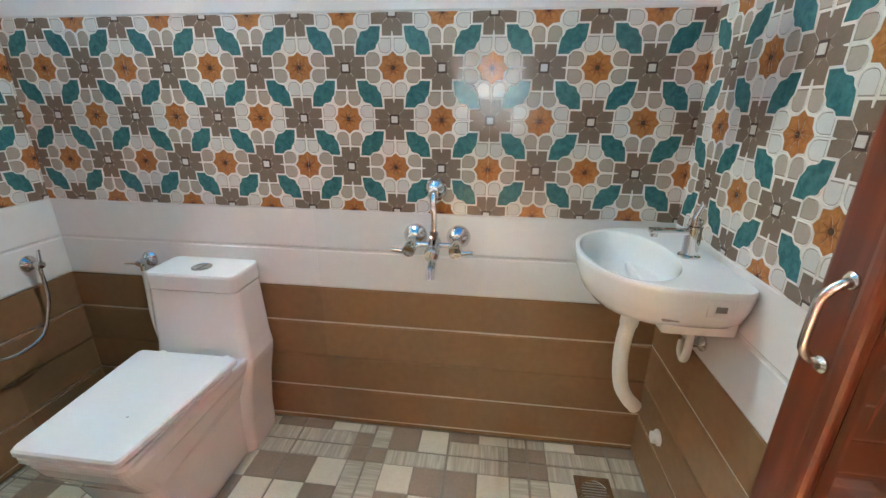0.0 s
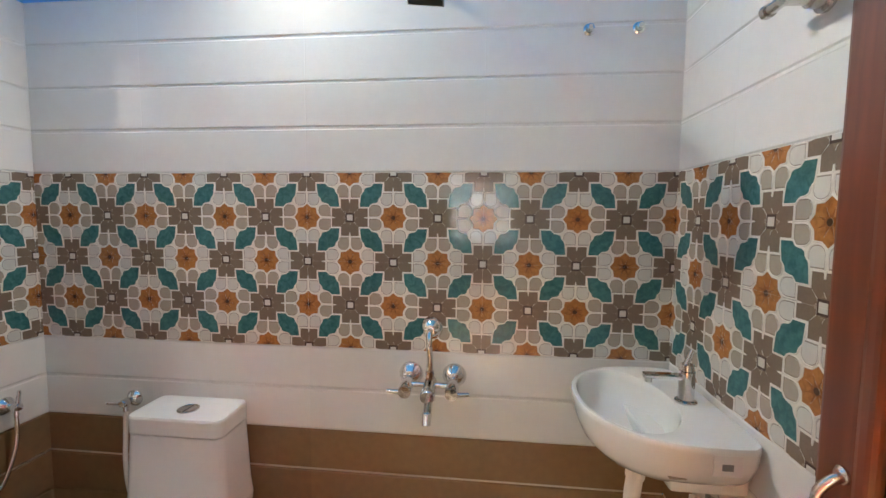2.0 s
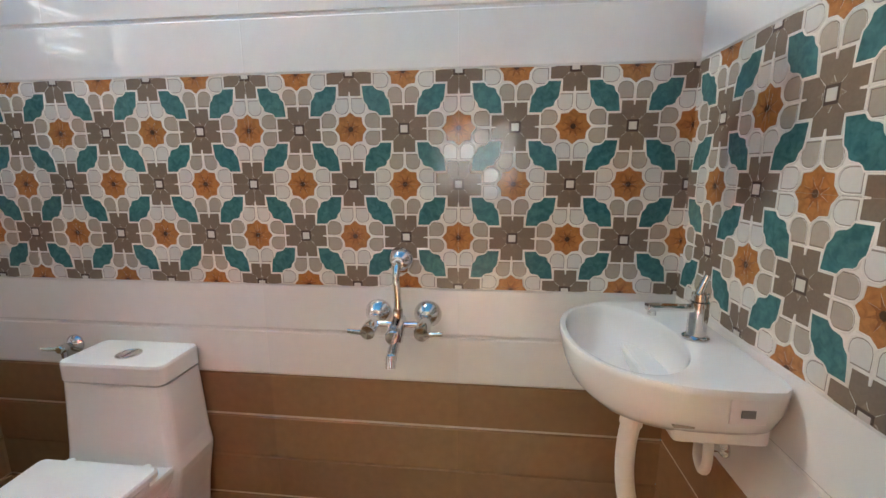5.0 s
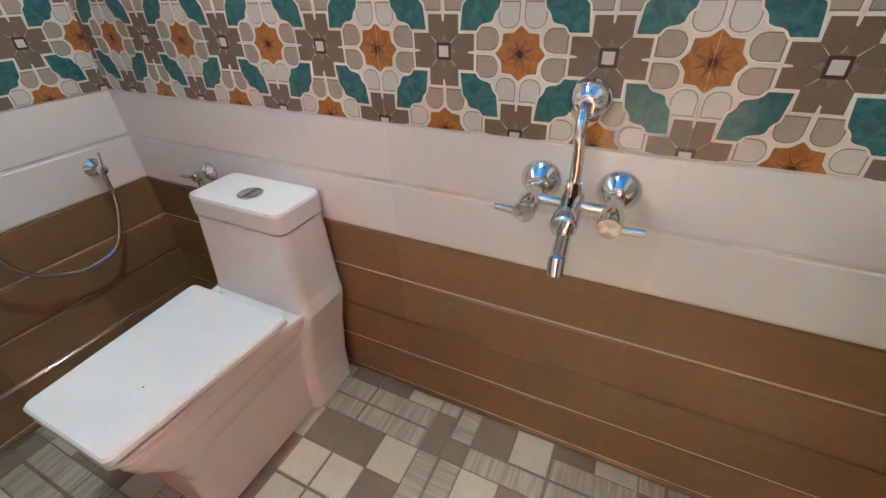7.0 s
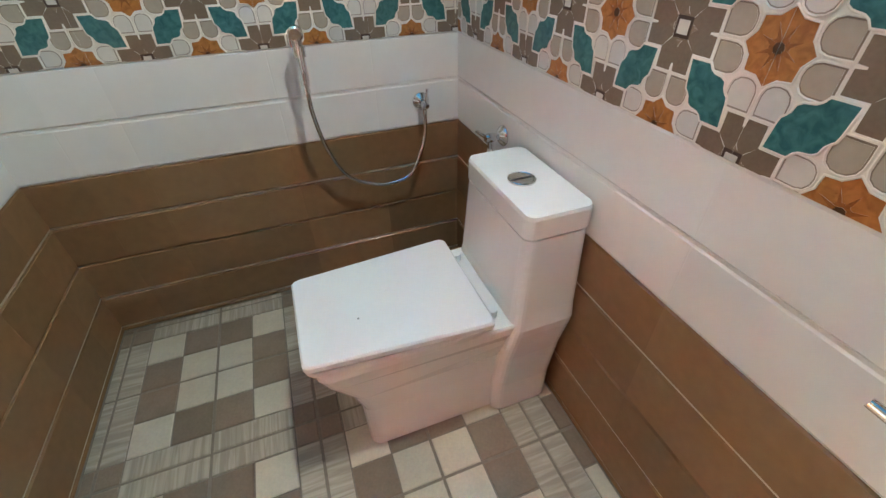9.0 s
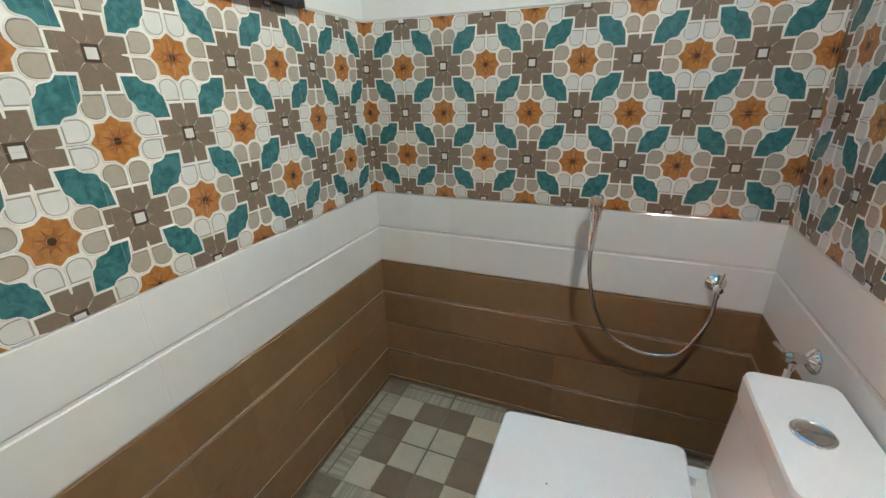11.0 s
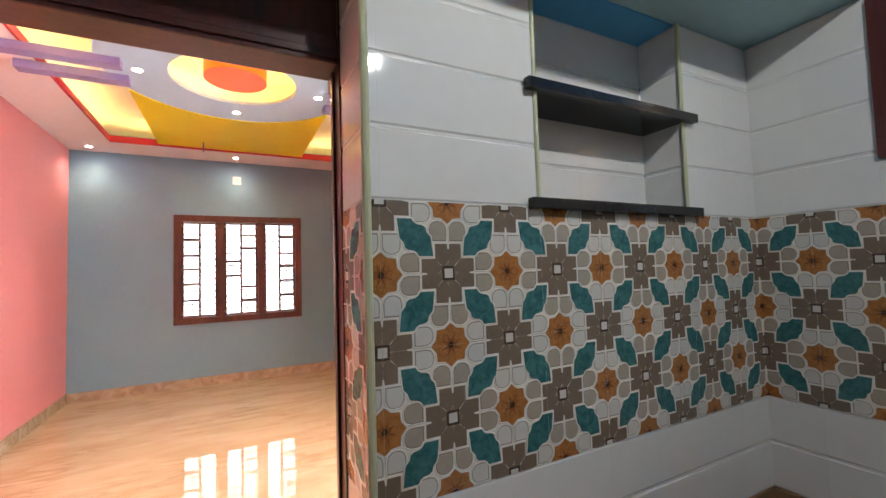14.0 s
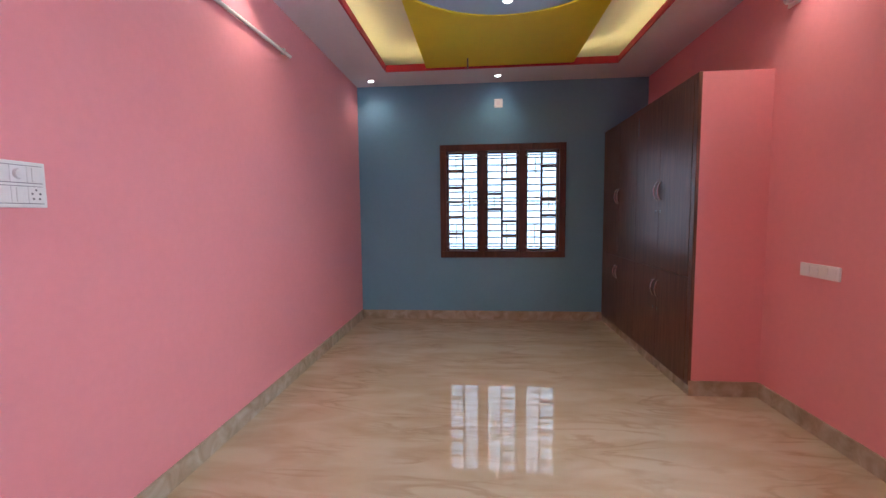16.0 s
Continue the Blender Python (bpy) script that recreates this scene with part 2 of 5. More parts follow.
FROST = mat("frosted_louvre_glass", (0.70, 0.68, 0.62), 0.3, vary=0.05)
FROST.node_tree.nodes["Principled BSDF"].inputs["Transmission Weight"].default_value = 0.6
SLAT_OVERLAP = mat("tan_slat_overlap", (0.50, 0.41, 0.30), 0.4, vary=0.08)
GLASS = mat("clear_window_glass", (0.95, 0.97, 0.97), 0.02, vary=0.01)
GLASS.node_tree.nodes["Principled BSDF"].inputs["Transmission Weight"].default_value = 1.0
# emission of the boards that stand in for daylight outdoors
OUTSIDE = glow("bluish_backdrop_glow", (0.68, 0.86, 1.0), 1.1)
OUTSIDE_WARM = glow("warm_backdrop_glow", (1.0, 0.80, 0.55), 1.1)
LED_YELLOW = glow("warm_yellow_led_strip", (1.0, 0.78, 0.26), 11.5)
LED_WHITE = glow("white_downlight_disc", (0.93, 0.97, 1.0), 30.0)
LED_BULB = glow("white_led_bulb", (0.92, 0.97, 1.0), 14.0)
LED_RING = glow("amber_led_strip", (1.0, 0.64, 0.13), 9.0)

# ---------- mesh helpers ----------
BASE = {}


def thing(name, loc, label, category, group="", kind=""):
    ob = new(name)
    ob.location = loc
    ob.empty_display_size = 0.05
    BASE[ob] = Vector(loc)
    return tagged(ob, label, category, group, kind)


def link(name, bm, material, smooth=False):
    me = bpy.data.meshes.new(name)
    bm.normal_update()
    if smooth:
        for f in bm.faces:
            f.smooth = True
    bm.to_mesh(me)
    bm.free()
    if smooth:
        me.set_sharp_from_angle(angle=radians(38))
    for m in (material if isinstance(material, (list, tuple)) else [material]):
        me.materials.append(m)
    return new(name, me)


def part(name, bm, material, parent, label="", smooth=False):
    """One mesh, given in world places, under a thing or a part of it."""
    base = BASE[parent]
    bmesh.ops.translate(bm, verts=bm.verts, vec=-base)
    ob = link(name, bm, material, smooth)
    ob.parent = parent
    BASE[ob] = base
    return tagged(ob, label)


def solid(name, bm, material, label, category, group="", kind="", smooth=False):
    """One top-level mesh, given in world places; its origin moves to the middle of its foot."""
    lo = [min(v.co[i] for v in bm.verts) for i in range(3)]
    hi = [max(v.co[i] for v in bm.verts) for i in range(3)]
    base = Vector(((lo[0] + hi[0]) / 2, (lo[1] + hi[1]) / 2, lo[2]))
    bmesh.ops.translate(bm, verts=bm.verts, vec=-base)
    ob = link(name, bm, material, smooth)
    ob.location = base
    BASE[ob] = base
    return tagged(ob, label, category, group, kind)


def box(x0, x1, y0, y1, z0, z1, bevel=0.0, bm=None, mi=0):
    out = bm or bmesh.new()
    x0, x1, y0, y1, z0, z1 = min(x0, x1), max(x0, x1), min(y0, y1), max(y0, y1), min(z0, z1), max(z0, z1)
    r = bmesh.ops.create_cube(out, size=1, matrix=Matrix.Translation(((x0 + x1) / 2, (y0 + y1) / 2, (z0 + z1) / 2)) @ Matrix.Diagonal((x1 - x0, y1 - y0, z1 - z0, 1)))
    if mi:
        for f in {f for v in r["verts"] for f in v.link_faces}:
            f.material_index = mi
    if bevel:
        bmesh.ops.bevel(out, geom=list({e for v in r["verts"] for e in v.link_edges}), offset=bevel, segments=2, affect="EDGES", profile=0.7)
    return out


def rod(a, b, r, bm=None, seg=14, r2=None):
    out = bm or bmesh.new()
    a, b = Vector(a), Vector(b)
    m = Matrix.Translation((a + b) / 2) @ (b - a).to_track_quat("Z", "Y").to_matrix().to_4x4()
    bmesh.ops.create_cone(out, cap_ends=True, segments=seg, radius1=r, radius2=r if r2 is None else r2, depth=(b - a).length, matrix=m)
    return out


def loft(rings, bm=None, close=True):
    """Skin over rings of equally many points."""
    out = bm or bmesh.new()
    vs = [[out.verts.new(p) for p in ring] for ring in rings]
    n = len(vs[0])
    for a, b in zip(vs, vs[1:]):
        for i in range(n):
            out.faces.new((a[i], a[(i + 1) % n], b[(i + 1) % n], b[i]))
    if close:
        out.faces.new(vs[0][::-1])
        out.faces.new(vs[-1])
    bmesh.ops.recalc_face_normals(out, faces=out.faces)
    return out


def tube(points, r, bm=None, seg=10, sub=6):
    """A round pipe along a smooth line through the points."""
    pts = [Vector(p) for p in points]
    ext = [2 * pts[0] - pts[1], *pts, 2 * pts[-1] - pts[-2]]
    path = []
    for i in range(1, len(ext) - 2):
        p0, p1, p2, p3 = ext[i - 1:i + 3]
        for k in range(sub):
            t = k / sub
            path.append(0.5 * (2 * p1 + (p2 - p0) * t + (2 * p0 - 5 * p1 + 4 * p2 - p3) * t * t + (3 * p1 - p0 - 3 * p2 + p3) * t ** 3))
    path.append(pts[-1])
    rings, side = [], None
    for i, p in enumerate(path):
        d = (path[min(i + 1, len(path) - 1)] - path[max(i - 1, 0)]).normalized()
        if side is None:
            side = d.orthogonal().normalized()
        side = (side - d * side.dot(d)).normalized()
        up = d.cross(side)
        rings.append([p + r * (math.cos(a) * side + math.sin(a) * up) for a in (2 * math.pi * k / seg for k in range(seg))])
    return loft(rings, bm)


def lathe(profile, centre, axis, seg=28, bm=None):
    """A turned shape: (radius, distance along the axis) from the centre."""
    axis = Vector(axis).normalized()
    s = axis.orthogonal().normalized()
    u = axis.cross(s)
    c = Vector(centre)
    return loft([[c + axis * h + max(r, 1e-4) * (math.cos(a) * s + math.sin(a) * u) for a in (2 * math.pi * k / seg for k in range(seg))] for r, h in profile], bm)


def rrect(cx, cy, w, d, r, z, seg=5, front=1.0):
    """A rounded rectangle in plan; front scales the width at the low-y end."""
    out = []
    for sx, sy, a0 in ((1, 1, 0), (-1, 1, 90), (-1, -1, 180), (1, -1, 270)):
        for k in range(seg + 1):
            a = radians(a0 + 90 * k / seg)
            x, y = sx * (w / 2 - r) + r * math.cos(a), sy * (d / 2 - r) + r * math.sin(a)
            f = 1 + (front - 1) * (0.5 - y / d)
            out.append((cx + x * f, cy + y, z))
    return out

# ---------- the large structure ----------
def slab(name, boxes, material, label, category="wall", bevel=0.0):
    bm = bmesh.new()
    for b in boxes:
        box(*b, bm=bm)
    return solid(name, bm, material, label, category, kind="structure")


def pierced_wall(name, along, across, us, zs, material, label):
    """A wall in one skin, thick across, with one window hole between us[1], us[2] and zs[1], zs[2]."""
    bm = bmesh.new()
    grid = {}
    for s in (0, 1):
        for i, u in enumerate(us):
            for k, z in enumerate(zs):
                grid[s, i, k] = bm.verts.new((u, across[s], z) if along == "x" else (across[s], u, z))
    for s in (0, 1):
        for i in range(3):
            for k in range(3):
                if (i, k) != (1, 1):
                    bm.faces.new([grid[s, i, k], grid[s, i + 1, k], grid[s, i + 1, k + 1], grid[s, i, k + 1]])
    for lo, hi in ((0, 3), (1, 2)):
        loop = [(i, lo) for i in range(lo, hi)] + [(hi, k) for k in range(lo, hi)] + [(i, hi) for i in range(hi, lo, -1)] + [(lo, k) for k in range(hi, lo, -1)]
        for a, b in zip(loop, loop[1:] + loop[:1]):
            bm.faces.new([grid[0, *a], grid[0, *b], grid[1, *b], grid[1, *a]])
    bmesh.ops.recalc_face_normals(bm, faces=bm.faces)
    return solid(name, bm, material, label, "wall", kind="structure")


CT = 2.92   # bathroom ceiling
wall_north = slab("wall_north", [(XW - 0.25, 0.25, TH, 0.22, -0.1, CT)], BLUE, "bathroom wall painted bright blue above its glazed tiles")
wall_east = slab("wall_east", [(TH, 0.22, -1.37, TH, -0.1, CT)], BLUE, "bathroom wall painted bright blue above patterned tiles")
WY0, WY1, WZ0, WZ1 = -1.045, -0.298, 1.63, 2.085   # louvre window
wall_west = pierced_wall("wall_west", "y", (XW - 0.22, XW - TH), (BN, WY0, WY1, 0.0), (-0.1, WZ0, WZ1, CT), BLUE, "bathroom wall painted bright blue around a high louvre window")
NX0, NX1, NY = -1.865, -1.285, -1.50               # niche
DX0, DX1, DZ = -0.86, -0.10, 2.10                  # door opening between tile faces
wall_south = slab("wall_south", [(XW, NX0 - TH, -1.66, YS - TH, -0.1, CT), (NX1 + TH, DX0 - TH, -1.66, YS - TH, -0.1, CT), (NX0 - TH, NX1 + TH, -1.66, NY - TH, -0.1, CT),
                                 (NX0 - TH, NX1 + TH, NY - TH, YS - TH, -0.1, 1.50), (NX0 - TH, NX1 + TH, NY - TH, YS - TH, 2.10, CT),
                                 (DX0 - TH, DX1 + TH, -1.66, YS - TH, DZ + TH, CT), (DX1 + TH, 0.22, -1.66, YS - TH, -0.1, CT)], BLUE,
                  "thick tiled wall with a doorway and a shelf niche")
loft_slab = slab("loft_slab", [(XW - TH, TH, -1.372, -1.03, 2.104, 2.19)], TEAL, "pale teal painted storage loft slab above the niche", "loft")
bath_ceiling = slab("ceiling", [(XW - 0.2, 0.2, YS - 0.2, 0.2, CT, CT + 0.12)], BLUE, "blue painted bathroom ceiling", "ceiling")
floor_bed = slab("floor_screed", [(XW - 0.2, 0.2, YS - 0.012, TH, FZ - 0.12, FZ - 0.004)], F_GROUT, "dark grout bed of the bathroom floor", "floor")

# bedroom shell
bed_wall_n = slab("wall_bedroom_north", [(0.22, BE + 0.2, -1.66, -1.45, -0.1, 3.1), (BW - 0.2, XW - 0.22, -1.66, -1.45, -0.1, 3.1),
                                         (BW, DX0 - 0.0, -1.668, -1.66, BF, 3.0), (DX1, BE, -1.668, -1.66, BF, 3.0), (DX0, DX1, -1.668, -1.66, DZ, 3.0)], PINK, "coral pink bedroom wall round the bathroom door")
bed_wall_e = slab("wall_bedroom_east", [(BE, BE + 0.2, BS - 0.2, -1.66, -0.1, 3.1)], PINK, "smooth coral pink bedroom wall")
SX0, SX1, SZ0, SZ1 = -1.467, -0.007, 0.795, 2.123   # far window
bed_wall_s = pierced_wall("wall_bedroom_south", "x", (BS - 0.22, BS), (BW - 0.2, SX0, SX1, BE + 0.2), (-0.1, SZ0, SZ1, 3.1), SLATE, "slate blue bedroom wall round a barred window")
QY0, QY1, QZ0, QZ1 = -3.395, -1.95, 0.72, 2.13     # side window
bed_wall_w = pierced_wall("wall_bedroom_west", "y", (BW - 0.22, BW), (BS, QY0, QY1, -1.66), (-0.1, QZ0, QZ1, 3.1), PINK, "coral pink bedroom wall with a side window")
bed_floor = slab("floor", [(BW - 0.05, BE + 0.05, BS - 0.05, -1.66, BF - 0.1, BF)], MARBLE, "polished cream marble-look bedroom floor", "floor")
threshold = slab("threshold", [(DX0, DX1, -1.66, -1.372, FZ - 0.08, BF - 0.004)], GRANITE, "black granite threshold in the bathroom doorway", "threshold")
bed_top = slab("ceiling_bedroom", [(BW - 0.2, BE + 0.2, BS - 0.2, -1.5, 3.03, 3.12)], CEIL, "white upper ceiling inside the lit recess", "ceiling")
CX0, CX1, CY0, CY1 = -1.855, 0.503, -5.935, -2.2    # recess in the ceiling
bed_border = slab("ceiling_border", [(BW, CX0, BS, -1.668, BC, BC + 0.03), (CX1, BE, BS, -1.668, BC, BC + 0.03),
                                     (CX0, CX1, BS, CY0, BC, BC + 0.03), (CX0, CX1, CY1, -1.668, BC, BC + 0.03)], CEIL, "white plaster ceiling border with downlights", "ceiling")
edge = slab("trim", [(CX0 - 0.012, CX0 + 0.004, CY0, CY1, BC - 0.004, BC + 0.05), (CX1 - 0.004, CX1 + 0.012, CY0, CY1, BC - 0.004, BC + 0.05),
                     (CX0, CX1, CY0 - 0.012, CY0 + 0.004, BC - 0.018, BC + 0.05), (CX0, CX1, CY1 - 0.004, CY1 + 0.012, BC - 0.005, BC + 0.05)], RED, "crimson edge strip round the ceiling recess", "trim")
skirting = slab("baseboard", [(BE - 0.012, BE, BS, -1.668, BF, BF + 0.105), (BW, BE - 0.012, BS, BS + 0.012, BF, BF + 0.105),
                              (BW, BW + 0.012, -4.43, -1.668, BF, BF + 0.105), (BW + 0.012, -1.9, -4.443, -4.431, BF, BF + 0.105),
                              (BW + 0.012, DX0 - 0.06, -1.68, -1.668, BF, BF + 0.105), (DX1 + 0.06, BE - 0.012, -1.68, -1.668, BF, BF + 0.105)], SKIRT, "beige marble skirting round the bedroom", "baseboard")
ground = slab("ground", [(-400, 400, -400, 400, -0.5, -0.3)], PLASTER, "pale bare ground outside the house", "ground")
# glowing boards added behind the windows; the warm one backs the louvres
for b, m in (((-6, 5, BS - 3.0, BS - 2.95, -0.2, 6), OUTSIDE), ((BW - 3.0, BW - 2.95, -9.4, -1.7, -0.2, 6), OUTSIDE), ((BW - 3.0, BW - 2.95, -1.7, 3, -0.2, 6), OUTSIDE_WARM)):
    slab("backdrop", [b], m, "glowing board added for daylight beyond the windows", "backdrop")

# ---------- glazed wall tiles ----------
def clip(poly, u0, u1, v0, v1):
    for ax, lim, sgn in ((0, u0, 1), (0, u1, -1), (1, v0, 1), (1, v1, -1)):
        out = []
        for i, p in enumerate(poly):
            q = poly[i - 1]
            a, b = sgn * (q[ax] - lim), sgn * (p[ax] - lim)
            if (a >= 0) != (b >= 0):
                t = a / (a - b)
                out.append((q[0] + (p[0] - q[0]) * t, q[1] + (p[1] - q[1]) * t))
            if b >= 0:
                out.append(p)
        poly = out
        if len(poly) < 3:
            return []
    return poly


K = 0.15 / 340.0   # one drawing unit of the ornament


def petal(cu, cv, du, dv):
    """A U-shaped petal whose round end points to the flower at (-du, -dv)."""
    pts = [(-45, 48), (46, 48), (47, 10), (46, -16), (39, -36), (22, -49), (0, -53), (-22, -49), (-39, -36), (-46, -16), (-46, 10)]
    return [(cu + K * (x * dv + y * du), cv + K * (y * dv - x * du)) for x, y in pts]


def motifs(fu, fv, kind):
    """The coloured fields round one flower (kind 0: white pairs above and below) and its neighbour crosses and leaves."""
    out = []
    for du, dv in ((0, 1), (0, -1), (1, 0), (-1, 0)):
        white = (dv != 0) == (kind == 0)
        for s in (-1, 1):
            c = (fu + K * (s * 53 * abs(dv) + 142 * du), fv + K * (s * 53 * abs(du) + 142 * dv))
            rim = petal(*c, du, dv)
            cu, cv = sum(p[0] for p in rim) / 11, sum(p[1] for p in rim) / 11
            rim = [(cu + (u - cu) * 0.965, cv + (v - cv) * 0.965) for u, v in rim]
            mu, mv = sum(p[0] for p in rim) / 11, sum(p[1] for p in rim) / 11
            out.append((rim, 8 if white else 9, 0.0005))
            out.append(([(mu + (u - mu) * 0.89, mv + (v - mv) * 0.89) for u, v in rim], 1 if white else 2, 0.0012))
    star = []
    for k in range(16):
        r, a = (104 if k % 2 == 0 else 84), math.pi * k / 8
        star.append((fu + K * r * math.cos(a), fv + K * r * math.sin(a)))
    out.append((star, 5, 0.0007))
    for k in range(8):
        a = math.pi * (k + 0.5) / 4
        c, sn = math.cos(a), math.sin(a)
        out.append(([(fu + K * (16 * c - 8 * sn), fv + K * (16 * sn + 8 * c)), (fu + K * (16 * c + 8 * sn), fv + K * (16 * sn - 8 * c)), (fu + K * 66 * c, fv + K * 66 * sn)], 10, 0.0010))
    out.append(([(fu + K * 30 * math.cos(a), fv + K * 30 * math.sin(a)) for a in (math.pi * k / 5 for k in range(10))], 10, 0.0009))
    out.append(([(fu + K * 17 * math.cos(a), fv + K * 17 * math.sin(a)) for a in (math.pi * k / 4 for k in range(8))], 12, 0.0012))
    return out


def cross(fu, fv):
    b = 141
    out = []
    for k in range(4):
        c, s = ((1, 0), (0, 1), (-1, 0), (0, -1))[k]
        arm = [(34, -32), (70, -70), (b, -70), (b, 70), (70, 70), (34, 32)]
        out.append(([(fu + K * (x * c - y * s), fv + K * (x * s + y * c)) for x, y in arm], 3, 0.0008 if k % 2 else 0.0011))
        nub = [(b + 2, -6), (b + 2, 6), (b - 26, 3), (b - 26, -3)]
        out.append(([(fu + K * (x * c - y * s), fv + K * (x * s + y * c)) for x, y in nub], 0, 0.0023))
        bud = [(40, -12), (50, -5), (62, 0), (50, 5), (40, 12)]
        out.append(([(fu + K * (x * c - y * s), fv + K * (x * s + y * c)) for x, y in bud], 11, 0.0017))
    rim = [(70, -70), (b, -70), (b, 70), (70, 70), (70, b), (-70, b), (-70, 70), (-b, 70), (-b, -70), (-70, -70), (-70, -b), (70, -b)]
    out.append(([(fu + K * x, fv + K * y) for x, y in rim], OUTLINE, 0.0008))
    sq = lambda r: [(fu - K * r, fv - K * r), (fu + K * r, fv - K * r), (fu + K * r, fv + K * r), (fu - K * r, fv + K * r)]
    out.append((sq(34), 4, 0.0006))
    out.append((sq(22), 1, 0.0016))
    return out


def leaf(cu, cv, flip):
    half = [(-93, 91), (-18, 91), (-6, 74), (8, 65), (40, 59), (54, 50), (60, 28), (70, 15), (80, 6), (84, -12)]
    pts = half + [(-x, -y) for x, y in half]
    return ([(cu + K * 0.965 * x * flip, cv + K * 0.965 * y) for x, y in pts], 6, 0.0023)


OUTLINE = -1
ORN = [P_CREAM, P_WHITE, P_BEIGE, P_BROWN, P_DARK, P_ORANGE, P_TEAL, GROUT, P_RIM, P_RIM2, P_STREAK, P_BUD, P_CORE]


def ornament(u0, u1, v0, v1, phase):
    """All fields of the ornament inside a rectangle; flowers stand at phase + 0.3 m on the odd rows."""
    polys = []
    for j in range(-1, 6):
        v = 0.9 + 0.15 * j
        if v < v0 - 0.2 or v > v1 + 0.2:
            continue
        odd = j % 2
        i0 = math.floor((u0 - phase) / 0.15) - 2
        for i in range(i0, i0 + int((u1 - u0) / 0.15) + 6):
            u = phase + 0.15 * i
            if (i + j) % 2 == 1:
                polys += motifs(u, v, 0 if odd else 1)
            else:
                polys += cross(u, v)
            flip = 1 if (i + j) % 2 == 0 else -1
            polys.append(leaf(u + 0.075, v - 0.075, flip))
    g = 0.0002
    res = []
    for poly, m, h in polys:
        c = clip(poly, u0 + g, u1 - g, v0 + g, v1 - g)
        if c:
            res.append((c, m, h))
    return res


def ridge(bm, poly, at, h, rect, lift=0.0):
    """A rounded raised outline along a field's edge; left out where the tile's own edge cuts the field."""
    u0, u1, v0, v1 = rect
    n = len(poly)
    area2 = sum(poly[i - 1][0] * poly[i][1] - poly[i][0] * poly[i - 1][1] for i in range(n))
    sgn = 1 if area2 > 0 else -1
    normals = []
    for i in range(n):
        (au, av), (bu, bv) = poly[i], poly[(i + 1) % n]
        d = math.hypot(bu - au, bv - av) or 1
        normals.append((sgn * (bv - av) / d, -sgn * (bu - au) / d))
    rows = []
    for i, (u, v) in enumerate(poly):
        (au, av), (bu, bv) = normals[i - 1], normals[i]
        mu, mv = au + bu, av + bv
        k = 2 / max(mu * mu + mv * mv, 1.2)
        row = []
        for off, z in ((-0.0002, h), (0.0006, 0.0018 + lift), (0.0017, 0.0022 + lift), (0.0031, 0.0006 + lift * 0.5)):
            row.append(bm.verts.new(at(min(max(u + mu * k * off, u0), u1), min(max(v + mv * k * off, v0), v1), z)))
        rows.append(row)
    g = 0.0004
    for i in range(n):
        a, b = poly[i], poly[(i + 1) % n]
        if any(abs(a[ax] - lim) < g and abs(b[ax] - lim) < g for ax, lim in ((0, u0), (0, u1), (1, v0), (1, v1))):
            continue
        for k in range(3):
            q, r = rows[i], rows[(i + 1) % n]
            f = bm.faces.new((q[k], r[k], r[k + 1], q[k + 1]))
            f.material_index, f.smooth = 0, True


def plate(bm, u0, u1, v0, v1, at, depth, groove, grout=1, deep=0.005, joints=True):
    """A glazed tile: soft edges, and where asked a pressed groove across its middle lines (every 0.15 m)."""
    e = 0.006 if groove else 0.0015
    dj = deep if groove else 0.0008
    fj = 0.0022 if groove else 0.0006
    prof = [(v0, -depth), (v0, -dj), (v0 + fj, -dj), (v0 + e, 0)]
    pale = {1} if joints else set()
    if groove:
        k = math.ceil((v0 + 0.02) / 0.15) * 0.15
        while k < v1 - 0.02:
            # groove floor takes the pale material; on brown tiles this paints the highlight
            pale.add(len(prof) + 1)
            prof += [(k - 0.0075, 0), (k - 0.0034, -deep), (k + 0.0034, -deep), (k + 0.0075, 0)]
            k += 0.15
    if joints:
        pale.add(len(prof) + 1)
    prof += [(v1 - e, 0), (v1 - fj, -dj), (v1, -dj), (v1, -depth)]
    us = (u0, u0 + 0.002, u1 - 0.002, u1)
    rows = [[bm.verts.new(at(u, v, h - (0.0003 if k in (0, 3) and h == 0 else 0))) for v, h in prof] for k, u in enumerate(us)]
    for a, b in zip(rows, rows[1:]):
        for i in range(len(prof) - 1):
            bm.faces.new((a[i], b[i], b[i + 1], a[i + 1])).material_index = grout if i in pale else 0
    bm.faces.new(rows[0])
    bm.faces.new(rows[-1][::-1])


